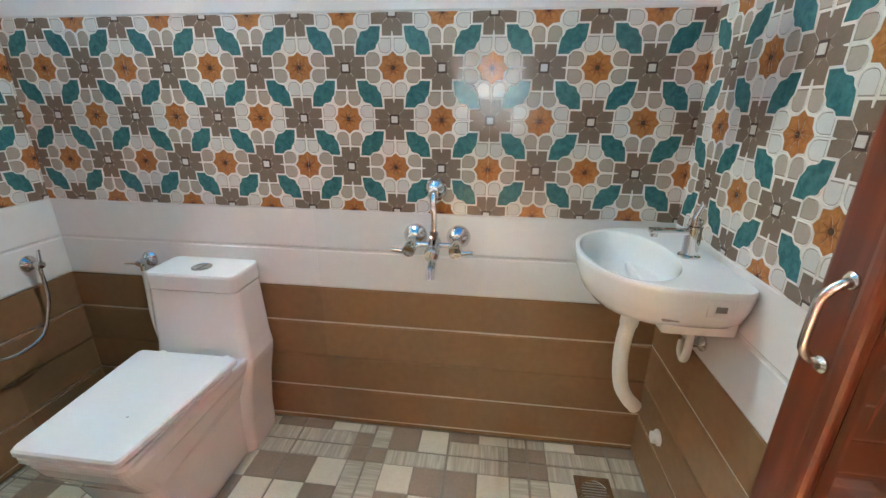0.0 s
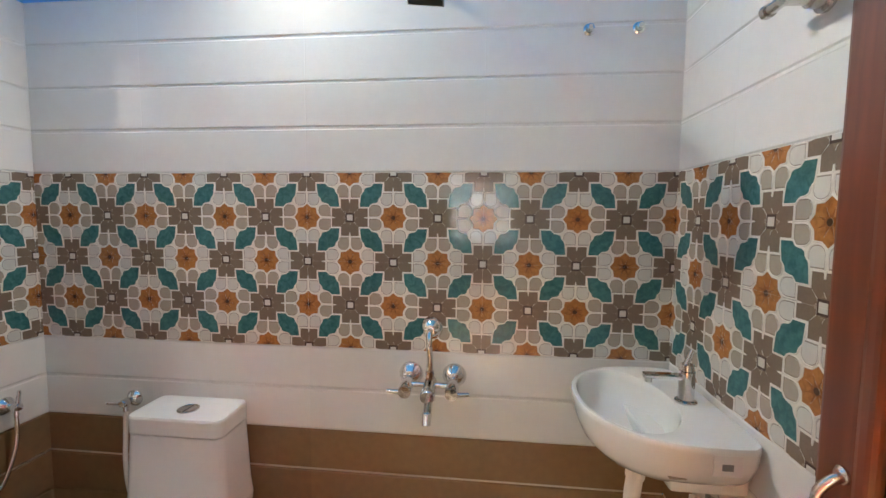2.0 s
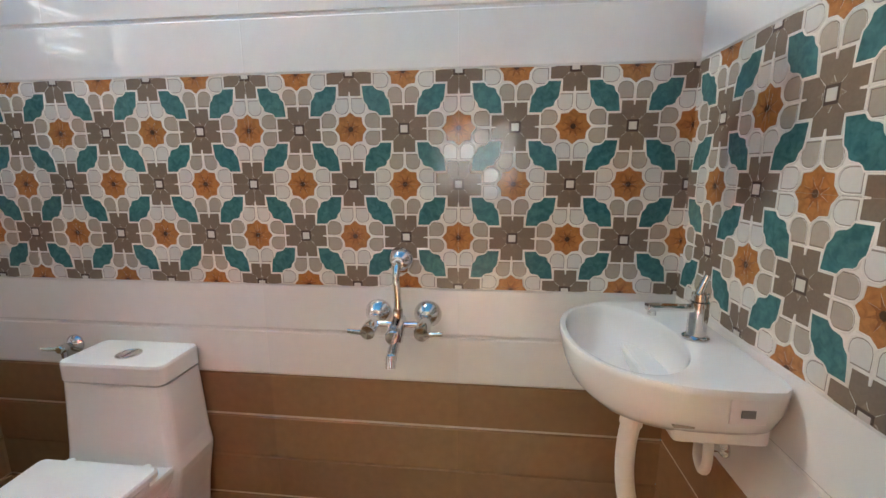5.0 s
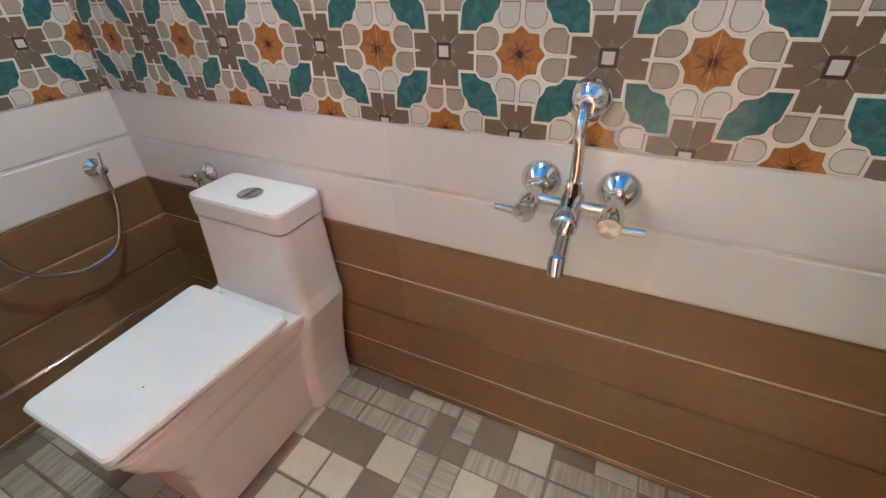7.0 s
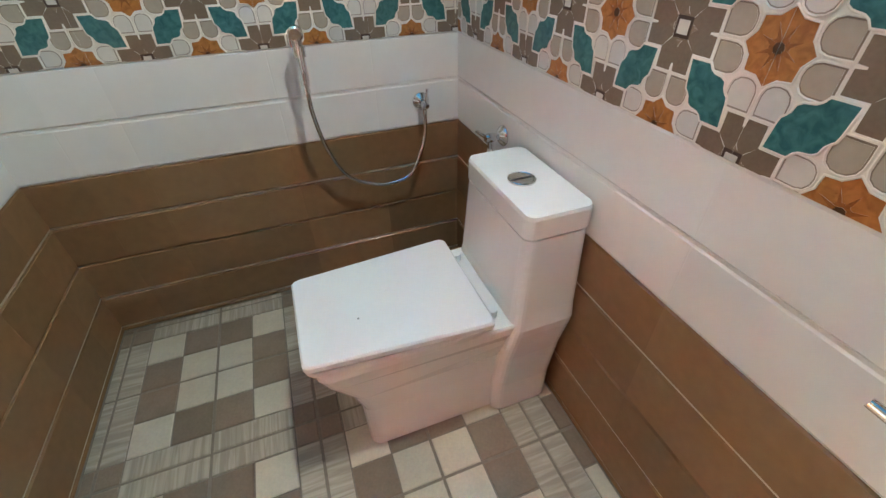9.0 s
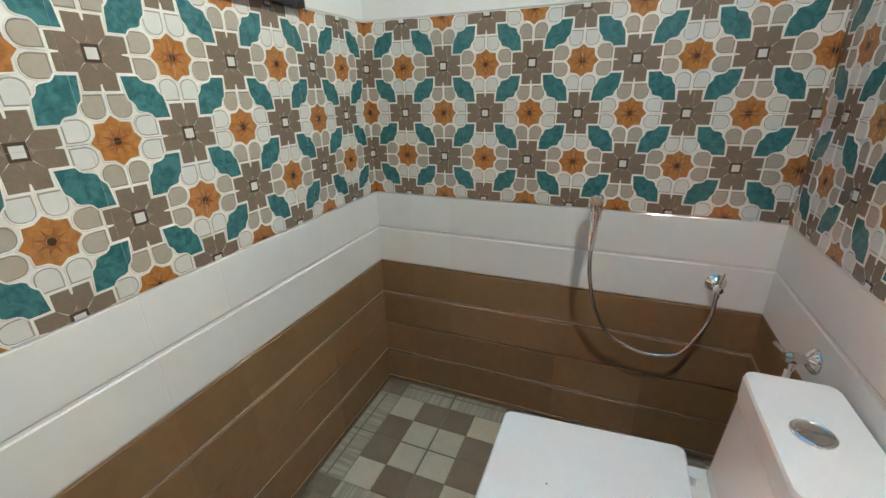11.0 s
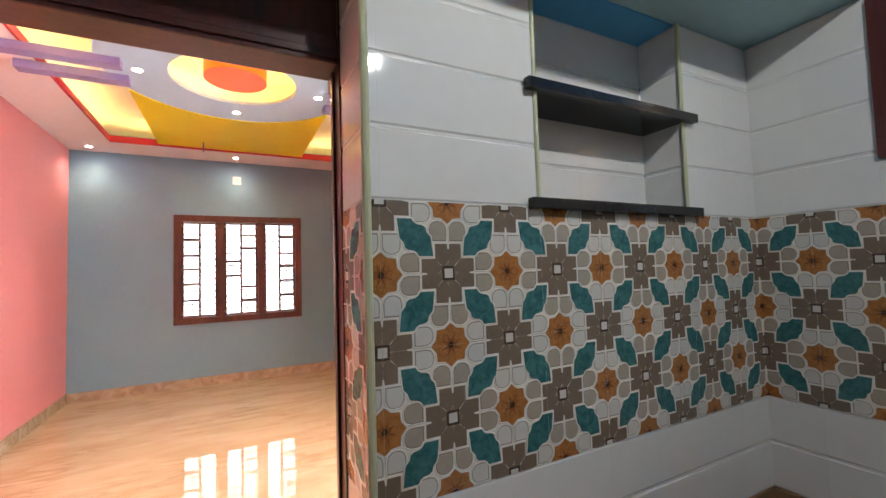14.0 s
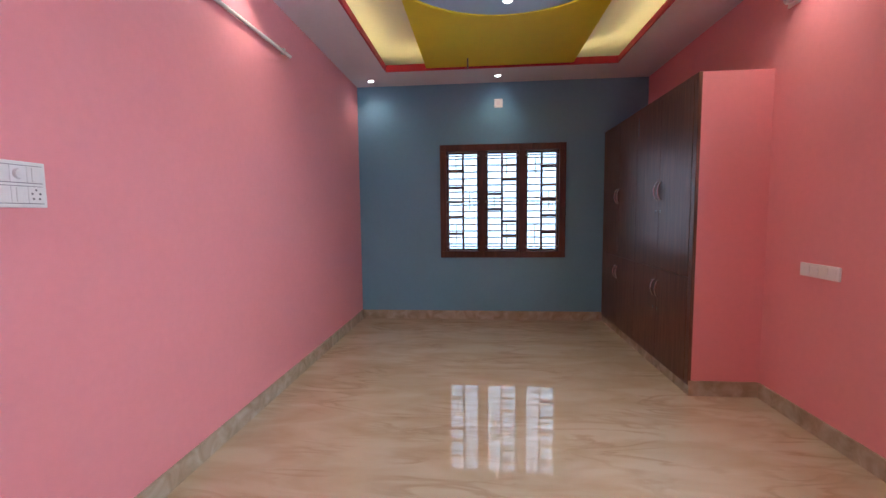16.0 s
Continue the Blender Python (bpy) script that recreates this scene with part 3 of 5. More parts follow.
def tile(parent, at, u0, u1, v0, v1, phase):
    bm = bmesh.new()
    if v0 >= 0.899 and v1 <= 1.501:
        plate(bm, u0, u1, v0, v1, at, TH, False, 7)
        for poly, m, h in ornament(u0, u1, v0, v1, phase):
            if m in (OUTLINE, 5, 6, 8, 9):
                ridge(bm, poly, at, h, (u0, u1, v0, v1), 0.0008 if m == 6 else 0.0)
            if m == OUTLINE:
                continue
            top = [bm.verts.new(at(u, v, h)) for u, v in poly]
            low = [bm.verts.new(at(u, v, -0.0002)) for u, v in poly]
            try:
                bm.faces.new(top).material_index = m
            except ValueError:
                continue
            for i in range(len(top)):
                bm.faces.new((top[i - 1], low[i - 1], low[i], top[i])).material_index = 0
        mats, nm = ORN, "patterned_tile"
    else:
        plate(bm, u0, u1, v0, v1, at, TH, True, deep=0.005 if v1 <= 0.601 else 0.0028, joints=v1 > 0.601)
        mats, nm = ([BROWN_TILE, BROWN_GLINT], "brown_tile") if v1 <= 0.601 else ([WHITE_TILE, WHITE_GROUT], "white_tile")
    bmesh.ops.remove_doubles(bm, verts=bm.verts, dist=1e-6)
    bmesh.ops.recalc_face_normals(bm, faces=bm.faces)
    return part(nm, bm, mats, parent)


def tile_region(parent, at, u0, u1, v0, v1, joint, phase, width=0.6):
    vs = [v for v in (FZ, 0.3, 0.6, 0.9, 1.2, 1.5, 1.8, 2.1)]
    for a, b in zip(vs, vs[1:]):
        a, b = max(a, v0), min(b, v1)
        if b - a < 0.012:
            continue
        k = math.floor((u0 - joint) / width + 1e-6)
        while joint + k * width < u1 - 1e-6:
            p, q = max(u0, joint + k * width), min(u1, joint + (k + 1) * width)
            if q - p > 0.014:
                tile(parent, at, p, q, a, b, phase)
            k += 1


tile_region(wall_north, lambda u, v, h: (u, -h, v), XW - 0.010, 0.010, FZ, 2.1, 0.0, 0.0)
west = lambda u, v, h: (XW + h, u, v)
tile_region(wall_west, west, YS - 0.010, WY0, FZ, 2.1, YS + 0.15, YS + 0.15)
tile_region(wall_west, west, WY1, 0.010, FZ, 2.1, YS + 0.15, YS + 0.15)
tile_region(wall_west, west, WY0, WY1, FZ, WZ0, YS + 0.15, YS + 0.15)
south = lambda u, v, h: (u, YS + h, v)
tile_region(wall_south, south, XW - 0.010, NX0, FZ, 2.1, XW + 0.156, XW + 0.156)
tile_region(wall_south, south, NX0, NX1, FZ, 1.5, XW + 0.156, XW + 0.156)
tile_region(wall_south, south, NX1, DX0, FZ, 2.1, XW + 0.156, XW + 0.156)
tile_region(wall_south, south, DX1, 0.010, FZ, 2.1, XW + 0.156, XW + 0.156)
tile_region(wall_south, south, DX0, DX1, DZ, 2.1, XW + 0.156, XW + 0.156)
tile_region(wall_south, lambda u, v, h: (u, NY + h, v), NX0, NX1, 1.5, 2.1, NX0 + 0.3, 0)
tile_region(wall_south, lambda u, v, h: (NX0 + h, u, v), NY, YS - TH, 1.5, 2.1, NY, 0)
tile_region(wall_south, lambda u, v, h: (NX1 - h, u, v), NY, YS - TH, 1.5, 2.1, NY, 0)
tile_region(wall_south, lambda u, v, h: (DX0 + h, u, v), -1.555, YS - TH, FZ, 2.1, -1.555, -1.375)
tile_region(wall_south, lambda u, v, h: (DX1 - h, u, v), -1.555, YS - TH, FZ, 2.1, -1.555, -1.375)
tile_region(wall_east, lambda u, v, h: (-h, u, v), YS - 0.010, 0.010, FZ, 2.1, -0.285, -0.285)

# pale corner beads where the tiles turn into the doorway and the niche
for x, y, z0, z1, r in ((DX0 + 0.001, YS + 0.001, FZ, 2.1, 0.009), (DX1 - 0.001, YS + 0.001, FZ, 2.1, 0.009), (NX0 + 0.001, YS + 0.001, 1.525, 2.1, 0.006), (NX1 - 0.001, YS + 0.001, 1.525, 2.1, 0.006)):
    tagged(solid("edge_trim", rod((x, y, z0), (x, y, z1), r, seg=10), TRIM, "pale yellow-green corner bead on the tile edge", "trim", kind="structure"))
slab("door_lintel_lining", [(DX0, DX1, -1.555, YS, DZ, DZ + 0.011)], PLASTER, "plain plaster lining over the doorway", "trim")

# ---------- bathroom floor of patchwork tiles ----------
FT, FC = 0.3025, 0.1165        # pressed floor tile and its square fields
FJX, FJY = -1.31, -0.418       # a corner where four cream squares meet


def floor_tiles():
    """Tiles pressed into a two-by-two checker, two ribbed strips and a small corner square, laid mirror-wise in fours."""
    proto = {}
    fields = ((0, 0, FC, FC, "cream"), (FC, 0, 2 * FC, FC, "brown"), (0, FC, FC, 2 * FC, "brown"), (FC, FC, 2 * FC, 2 * FC, "cream"),
              (0, 2 * FC, 2 * FC, FT, "ribbed"), (2 * FC, 0, FT, 2 * FC, "ribbed"), (2 * FC, 2 * FC, FT, FT, "brown"))
    for i in range(-4, 5):
        for j in range(-4, 3):
            flip_x, flip_y = i % 2 == 1, j % 2 == 1
            if (i, j) == (1, 1):
                flip_y = False
            for a0, b0, a1, b1, kind in fields:
                if flip_x:
                    a0, a1 = FT - a1, FT - a0
                if flip_y:
                    b0, b1 = FT - b1, FT - b0
                # wide joints between tiles, narrow pressed ones inside them
                gaps = [0.0045 if abs(v - e) < 1e-6 else 0.0022 for v, e in ((a0, 0), (a1, FT), (b0, 0), (b1, FT))]
                x0, x1 = FJX + FT * i + a0 + gaps[0], FJX + FT * i + a1 - gaps[1]
                y0, y1 = FJY + FT * j + b0 + gaps[2], FJY + FT * j + b1 - gaps[3]
                x0, x1, y0, y1 = max(x0, XW + 0.002), min(x1, -0.002), max(y0, YS + 0.002), min(y1, -0.002)
                if x1 - x0 < 0.012 or y1 - y0 < 0.012:
                    continue
                key = (round(x1 - x0, 4), round(y1 - y0, 4), kind)
                if key not in proto:
                    bm = bmesh.new()
                    a, b = key[0] / 2, key[1] / 2
                    e = 0.0025
                    loft([[(-a, -b, -0.006), (a, -b, -0.006), (a, b, -0.006), (-a, b, -0.006)], [(-a, -b, -0.0015), (a, -b, -0.0015), (a, b, -0.0015), (-a, b, -0.0015)],
                          [(-a + e, -b + e, 0), (a - e, -b + e, 0), (a - e, b - e, 0), (-a + e, b - e, 0)]], bm)
                    me = bpy.data.meshes.new("floor_tile")
                    bm.to_mesh(me)
                    bm.free()
                    me.materials.append({"brown": F_BROWN, "cream": F_CREAM, "ribbed": F_RIB_X if key[0] > key[1] else F_RIB_Y}[kind])
                    proto[key] = me
                ob = new("floor_tile", proto[key])
                ob.parent = floor_bed
                ob.location = Vector(((x0 + x1) / 2, (y0 + y1) / 2, FZ)) - BASE[floor_bed]


floor_tiles()

# ---------- bathroom things ----------
def louvre_window():
    w = thing("window_1", (XW, (WY0 + WY1) / 2, WZ0), "dark red-brown wooden louvre window with frosted slats", "window", kind="structure")
    x0, x1 = XW - 0.09, XW + 0.012
    for b in ((WY0, WY1, WZ0, WZ0 + 0.056), (WY0, WY1, WZ1 - 0.06, WZ1), (WY0, WY0 + 0.056, WZ0 + 0.056, WZ1 - 0.06), (WY1 - 0.056, WY1, WZ0 + 0.056, WZ1 - 0.06), (-0.703, -0.647, WZ0 + 0.056, WZ1 - 0.06)):
        part("window_frame", box(x0, x1, b[0], b[1], b[2], b[3], 0.004), MAROON, w)
    for y0, y1 in ((WY0 + 0.056, -0.703), (-0.647, WY1 - 0.056)):
        for k in range(5):
            z = WZ0 + 0.085 + k * 0.068
            bm = box(-0.003, 0.003, y0 - 0.006, y1 + 0.006, -0.031, 0.031, 0.001)
            bmesh.ops.transform(bm, matrix=Matrix.Translation((XW - 0.045, 0, z)) @ Matrix.Rotation(radians(-32), 4, "Y"), verts=bm.verts)
            pane = part("glass_slat", bm, FROST, w, "frosted glass louvre slat")
            pane.visible_shadow = False
            # opaque strip added to draw the darker line of doubled glass
            bm = box(-0.006, 0.006, y0 - 0.004, y1 + 0.004, -0.036, -0.026, 0.001)
            bmesh.ops.transform(bm, matrix=Matrix.Translation((XW - 0.045, 0, z)) @ Matrix.Rotation(radians(-32), 4, "Y"), verts=bm.verts)
            part("slat_overlap", bm, SLAT_OVERLAP, pane, "added tan strip for the darker line where slats overlap")
        for y in (y0 + 0.004, y1 - 0.004):
            bm = bmesh.new()
            for k in range(5):
                box(XW - 0.045, XW - 0.02, y - 0.003, y + 0.003, WZ0 + 0.075 + k * 0.068, WZ0 + 0.095 + k * 0.068, bm=bm)
            part("slat_clip", bm, STEEL, w)


louvre_window()


def granite_shelf(z, label):
    t = thing("niche_shelf", ((NX0 + NX1) / 2, YS, z), label, "shelf", "shelves of the niche")
    part("board", box(NX0 + 0.0005, NX1 - 0.0005, NY + 0.001, YS + 0.003, z, z + 0.022), GRANITE, t)
    part("nosing", box(NX0 - 0.038, NX1 + 0.034, YS + 0.0035, YS + 0.026, z - 0.002, z + 0.024, 0.003), GRANITE, t)


granite_shelf(1.497, "polished black granite sill of the wall niche")
granite_shelf(1.786, "polished black granite shelf across the wall niche")


def toilet():
    cx = -1.588
    t = thing("toilet", (cx, -0.34, FZ), "white one-piece ceramic toilet with closed square lid", "toilet")
    # pedestal and bowl, narrow at the foot and flared under the rim
    rings = [rrect(cx, -0.315, 0.245, 0.53, 0.035, FZ), rrect(cx, -0.315, 0.245, 0.53, 0.035, FZ + 0.03), rrect(cx, -0.318, 0.25, 0.53, 0.035, 0.16),
             rrect(cx, -0.325, 0.262, 0.56, 0.035, 0.235), rrect(cx, -0.342, 0.318, 0.625, 0.035, 0.325, front=0.92), rrect(cx, -0.346, 0.352, 0.645, 0.035, 0.365, front=0.86),
             rrect(cx, -0.346, 0.358, 0.648, 0.032, 0.385, front=0.84), rrect(cx, -0.346, 0.352, 0.642, 0.03, 0.392, front=0.84)]
    part("bowl", loft(rings), CERAMIC, t, smooth=False)
    foot = [rrect(cx, -0.11, 0.30, 0.19, 0.03, FZ), rrect(cx, -0.11, 0.30, 0.19, 0.03, 0.10), rrect(cx, -0.105, 0.325, 0.19, 0.03, 0.24), rrect(cx, -0.10, 0.362, 0.19, 0.03, 0.345)]
    body = [*foot, rrect(cx, -0.098, 0.366, 0.188, 0.03, 0.37), rrect(cx, -0.096, 0.352, 0.18, 0.028, 0.42), rrect(cx, -0.092, 0.327, 0.166, 0.026, 0.636)]
    part("cistern", loft(body), CERAMIC, t)
    lid = [rrect(cx, -0.092, 0.312, 0.152, 0.022, 0.636), rrect(cx, -0.092, 0.315, 0.155, 0.022, 0.640), rrect(cx, -0.092, 0.330, 0.169, 0.024, 0.642), rrect(cx, -0.092, 0.330, 0.169, 0.024, 0.690), rrect(cx, -0.092, 0.324, 0.163, 0.022, 0.698)]
    top = part("cistern_lid", loft(lid), CERAMIC, t)
    button = part("flush_button", lathe([(0.034, 0.0), (0.034, 0.004), (0.030, 0.006), (0.027, 0.004), (0.0, 0.004)], (cx + 0.005, -0.105, 0.6975), (0, 0, 1)), STEEL, top, "round steel flush button", smooth=False)
    part("button_split", box(cx + 0.003, cx + 0.006, -0.131, -0.079, 0.7005, 0.7035), GREY, top)
    seat = [rrect(cx, -0.470, 0.345, 0.425, 0.03, 0.394, front=0.85), rrect(cx, -0.470, 0.352, 0.43, 0.03, 0.397, front=0.85), rrect(cx, -0.470, 0.352, 0.43, 0.03, 0.409, front=0.85)]
    part("seat", loft(seat), SEATP, t)
    cover = [rrect(cx, -0.462, 0.352, 0.435, 0.018, 0.412, front=0.82), rrect(cx, -0.462, 0.366, 0.448, 0.018, 0.417, front=0.82), rrect(cx, -0.462, 0.366, 0.448, 0.018, 0.430, front=0.82), rrect(cx, -0.462, 0.356, 0.438, 0.018, 0.436, front=0.82)]
    part("seat_lid", loft(cover), SEATP, t)
    for s in (-1, 1):
        part("hinge", rod((cx + s * 0.12, -0.222, 0.392), (cx + s * 0.12, -0.222, 0.416), 0.014), SEATP, t)
    part("chip_mark", box(cx + 0.047, cx + 0.051, -0.545, -0.541, 0.4362, 0.4368), GREY, t, "tiny dark chip")
    return t


toilet()


def flange(c, n, r, parent, depth=0.02):
    n = Vector(n)
    return part("wall_flange", lathe([(r, 0.0), (r, 0.003), (r * 0.96, 0.006), (r * 0.50, depth), (r * 0.36, depth + 0.003), (r * 0.30, depth + 0.003)], c, n), CHROME, parent, smooth=True)


def wall_mixer():
    z = 0.822
    m = thing("wall_mixer", (-0.763, 0, 0.75), "chrome wall mixer tap with two lever handles and overhead bend pipe", "tap")
    for x, s in ((-0.837, -1), (-0.689, 1)):
        flange((x, -0.0015, z), (0, -1, 0), 0.041, m, 0.034)
        valve = part("valve_body", lathe([(0.014, 0.024), (0.016, 0.03), (0.016, 0.085), (0.021, 0.09), (0.022, 0.125), (0.020, 0.13), (0.0, 0.131)], (x, 0, z), (0, -1, -0.12)), CHROME, m, smooth=True)
        part("lever", rod((x + s * 0.010, -0.120, z - 0.018), (x + s * 0.056, -0.126, z - 0.012), 0.008, seg=10, r2=0.006), CHROME, valve, smooth=True)
        part("connector", rod((x - s * 0.010, -0.075, z - 0.008), (-0.763 + s * 0.012, -0.075, z - 0.008), 0.009), CHROME, m, smooth=True)
    part("centre_body", lathe([(0.016, -0.03), (0.02, -0.025), (0.021, 0.03), (0.024, 0.035), (0.025, 0.06), (0.022, 0.066), (0.0, 0.067)], (-0.763, -0.075, z - 0.01), (0, -1, -0.25)), CHROME, m, smooth=True)
    part("riser_nut", rod((-0.763, -0.075, z + 0.012), (-0.763, -0.075, z + 0.038), 0.014, seg=8), CHROME, m)
    part("riser_pipe", tube([(-0.763, -0.075, z + 0.03), (-0.763, -0.076, z + 0.08), (-0.766, -0.074, z + 0.125), (-0.768, -0.05, z + 0.155), (-0.768, -0.018, z + 0.160)], 0.010), CHROME, m, smooth=True)
    flange((-0.768, -0.0015, z + 0.160), (0, -1, 0), 0.039, m, 0.034)
    pts = [(-0.763, -0.085, z - 0.02), (-0.760, -0.12, z - 0.032), (-0.757, -0.165, z - 0.044), (-0.755, -0.20, z - 0.052)]
    part("spout", tube(pts, 0.0145), CHROME, m, smooth=True)
    part("spout_tip", rod((-0.755, -0.203, z - 0.042), (-0.754, -0.213, z - 0.072), 0.0138), CHROME, m, smooth=True)


wall_mixer()


def overhead_shower():
    s = thing("overhead_shower", (-0.765, 0, 1.97), "square black-faced overhead shower on a short wall arm", "shower head")
    flange((-0.765, -0.0015, 2.085), (0, -1, 0), 0.026, s)
    part("arm", tube([(-0.765, -0.01, 2.085), (-0.765, -0.10, 2.083), (-0.766, -0.165, 2.06), (-0.767, -0.195, 2.015)], 0.010), CHROME, s, smooth=True)
    tilt = Matrix.Translation((-0.767, -0.205, 1.975)) @ Matrix.Rotation(radians(6), 4, "Y") @ Matrix.Rotation(radians(-32), 4, "X")
    bm = box(-0.053, 0.053, -0.053, 0.053, 0.0, 0.010, 0.002)
    rod((0, 0, 0.008), (0, 0, 0.04), 0.013, bm)
    bmesh.ops.transform(bm, matrix=tilt, verts=bm.verts)
    head = part("head", bm, CHROME, s)
    bm = box(-0.048, 0.048, -0.048, 0.048, -0.003, 0.0005)
    bmesh.ops.transform(bm, matrix=tilt, verts=bm.verts)
    face = part("nozzle_face", bm, BLACKM, head, "black rubber nozzle face")


overhead_shower()


def cap(x):
    c = thing("pipe_plug", (x, 0, 1.933), "small round chrome plug cap on white wall tile", "plug", "pipe caps on the tiled wall")
    part("cover", lathe([(0.018, 0), (0.018, 0.004), (0.012, 0.008), (0.011, 0.022), (0.0, 0.024)], (x, -0.0015, 1.933), (0, -1, 0)), CHROME, c, smooth=True)
    part("plug", rod((x, -0.02, 1.933), (x, -0.03, 1.933), 0.006), PVC, c)


cap(-0.285)
cap(-0.139)


def towel_rail():
    z = 1.745
    r = thing("towel_rail", (0, -0.75, z), "brushed steel towel rail on white tiles", "towel rail")
    for y in (-0.545, -1.10):
        part("wall_rose", lathe([(0.028, 0), (0.028, 0.006), (0.02, 0.011), (0.02, 0.03), (0.014, 0.034), (0.014, 0.075), (0, 0.078)], (-0.0015, y, z), (-1, 0, 0)), STEEL, r, smooth=True)
    part("bar", rod((-0.068, -0.495, z), (-0.068, -1.15, z), 0.0105), STEEL, r, smooth=True)
    part("bar_end", rod((-0.068, -0.488, z), (-0.068, -0.500, z), 0.0135), STEEL, r)


towel_rail()


def basin():
    b = thing("wash_basin", (-0.15, -0.24, 0.69), "white ceramic wall-hung wash basin with rounded bowl", "wash basin")
    zt = 0.880
    n = 72
    cx, cy = -0.165, -0.245

    def outline(a):
        d = (math.cos(a), math.sin(a))
        best = 0
        lo, hi = 0.0, 0.7
        for _ in range(30):
            mid = (lo + hi) / 2
            x, y = cx + d[0] * mid, cy + d[1] * mid
            ok = -0.487 < y < -0.006 and x < -0.004
            if ok and x < -0.115:
                ex, ey = (x + 0.115) / 0.232, (y + 0.246) / 0.2405
                ok = abs(ex) ** 2.1 + abs(ey) ** 2.3 < 1
            lo, hi = (mid, hi) if ok else (lo, mid)
        return lo

    angles = [2 * math.pi * k / n for k in range(n)]
    rad = [outline(a) for a in angles]
    rad = [(rad[i - 1] + 2 * rad[i] + rad[(i + 1) % n]) / 4 for i in range(n)]

    def ring(scale, z, wall_keep=True):
        out = []
        for a, r in zip(angles, rad):
            x, y = cx + r * math.cos(a) * scale, cy + r * math.sin(a) * scale
            if wall_keep:
                k = min(1.0, max(0.0, (cx + r * math.cos(a) + 0.12) / 0.11))
                x = x * (1 - k) + (cx + r * math.cos(a)) * k
            out.append((x, y, z))
        return out

    def bowl(k, z):
        return [(-0.214 + 0.116 * k * math.cos(a), -0.240 + 0.192 * k * math.sin(a), z) for a in angles]

    rings = [ring(0.42, 0.738), ring(0.52, 0.741), ring(0.74, 0.760), ring(0.88, 0.790), ring(0.96, 0.828), ring(0.995, zt - 0.014), ring(1.0, zt - 0.006), ring(0.988, zt),
             bowl(1.05, zt), bowl(1.02, zt - 0.002), bowl(1.0, zt - 0.008)]
    for step in range(1, 11):
        q = 0.5 * math.pi * step / 10.5
        rings.append(bowl(math.cos(q) ** 0.75, zt - 0.008 - 0.118 * math.sin(q)))
    part("bowl", loft(rings), CERAMIC, b, smooth=True)
    part("drain_cover", lathe([(0.024, 0), (0.024, 0.003), (0.018, 0.005), (0, 0.004)], (-0.214, -0.240, zt - 0.1275), (0, 0, 1)), CHROME, b, smooth=True)
    part("sticker", box(-0.112, -0.055, -0.4872, -0.4845, 0.822, 0.866), STICKER, b, "pale paper sticker")
    part("sticker_mark", box(-0.095, -0.073, -0.4882, -0.4868, 0.834, 0.848), GREY, b)
    part("faint_print", box(-0.185, -0.150, -0.4600, -0.450, 0.7915, 0.7940), P_RIM, b)
    part("wall_bracket", box(-0.17, -0.004, -0.43, -0.05, 0.742, 0.80, 0.012), CERAMIC, b)


basin()


def basin_tap():
    x, y, z = -0.066, -0.258, 0.880
    t = thing("basin_tap", (x, y, z), "chrome pillar tap with a thin flat lever", "tap")
    part("base_ring", lathe([(0.027, 0), (0.027, 0.004), (0.021, 0.008)], (x, y, z), (0, 0, 1)), CHROME, t, smooth=True)
    part("pillar", lathe([(0.019, 0), (0.0195, 0.05), (0.019, 0.078), (0.0, 0.079)], (x, y, z + 0.004), (0, 0, 1)), CHROME, t, smooth=True)
    bm = box(-0.108, 0.0, -0.0115, 0.0115, -0.006, 0.007, 0.004)
    bmesh.ops.translate(bm, verts=bm.verts, vec=(x, y, z + 0.066))
    spout = part("spout", bm, CHROME, t)
    part("aerator", rod((x - 0.095, y, z + 0.050), (x - 0.095, y, z + 0.062), 0.009), CHROME, spout)
    part("cartridge", lathe([(0.016, 0.08), (0.016, 0.096), (0.0, 0.098)], (x, y, z + 0.004), (0, 0, 1)), CHROME, t, smooth=True)
    part("lever", rod((x - 0.004, y, z + 0.098), (x + 0.012, y + 0.004, z + 0.138), 0.008, seg=10, r2=0.006), CHROME, t, smooth=True)


basin_tap()


def waste_pipe():
    w = thing("waste_pipe", (-0.19, -0.30, 0.43), "cream flexible plastic waste pipe hanging under the basin", "pipe")
    part("nut", rod((-0.198, -0.296, 0.69), (-0.194, -0.294, 0.742), 0.0235), PVC, w)
    part("hose", tube([(-0.197, -0.296, 0.70), (-0.205, -0.300, 0.64), (-0.203, -0.300, 0.565), (-0.190, -0.300, 0.495), (-0.166, -0.300, 0.452), (-0.140, -0.298, 0.424)], 0.0205, seg=14), PVC, w, smooth=True)
    o = thing("drain_outlet", (0, -0.186, 0.221), "short cream plastic drain stub in brown wall tile", "pipe")
    part("collar", lathe([(0.026, 0), (0.026, 0.006), (0.020, 0.010), (0.019, 0.022), (0.015, 0.022), (0.014, 0.004), (0, 0.004)], (-0.0015, -0.186, 0.221), (-1, 0, 0)), PVC, o, smooth=True)


waste_pipe()


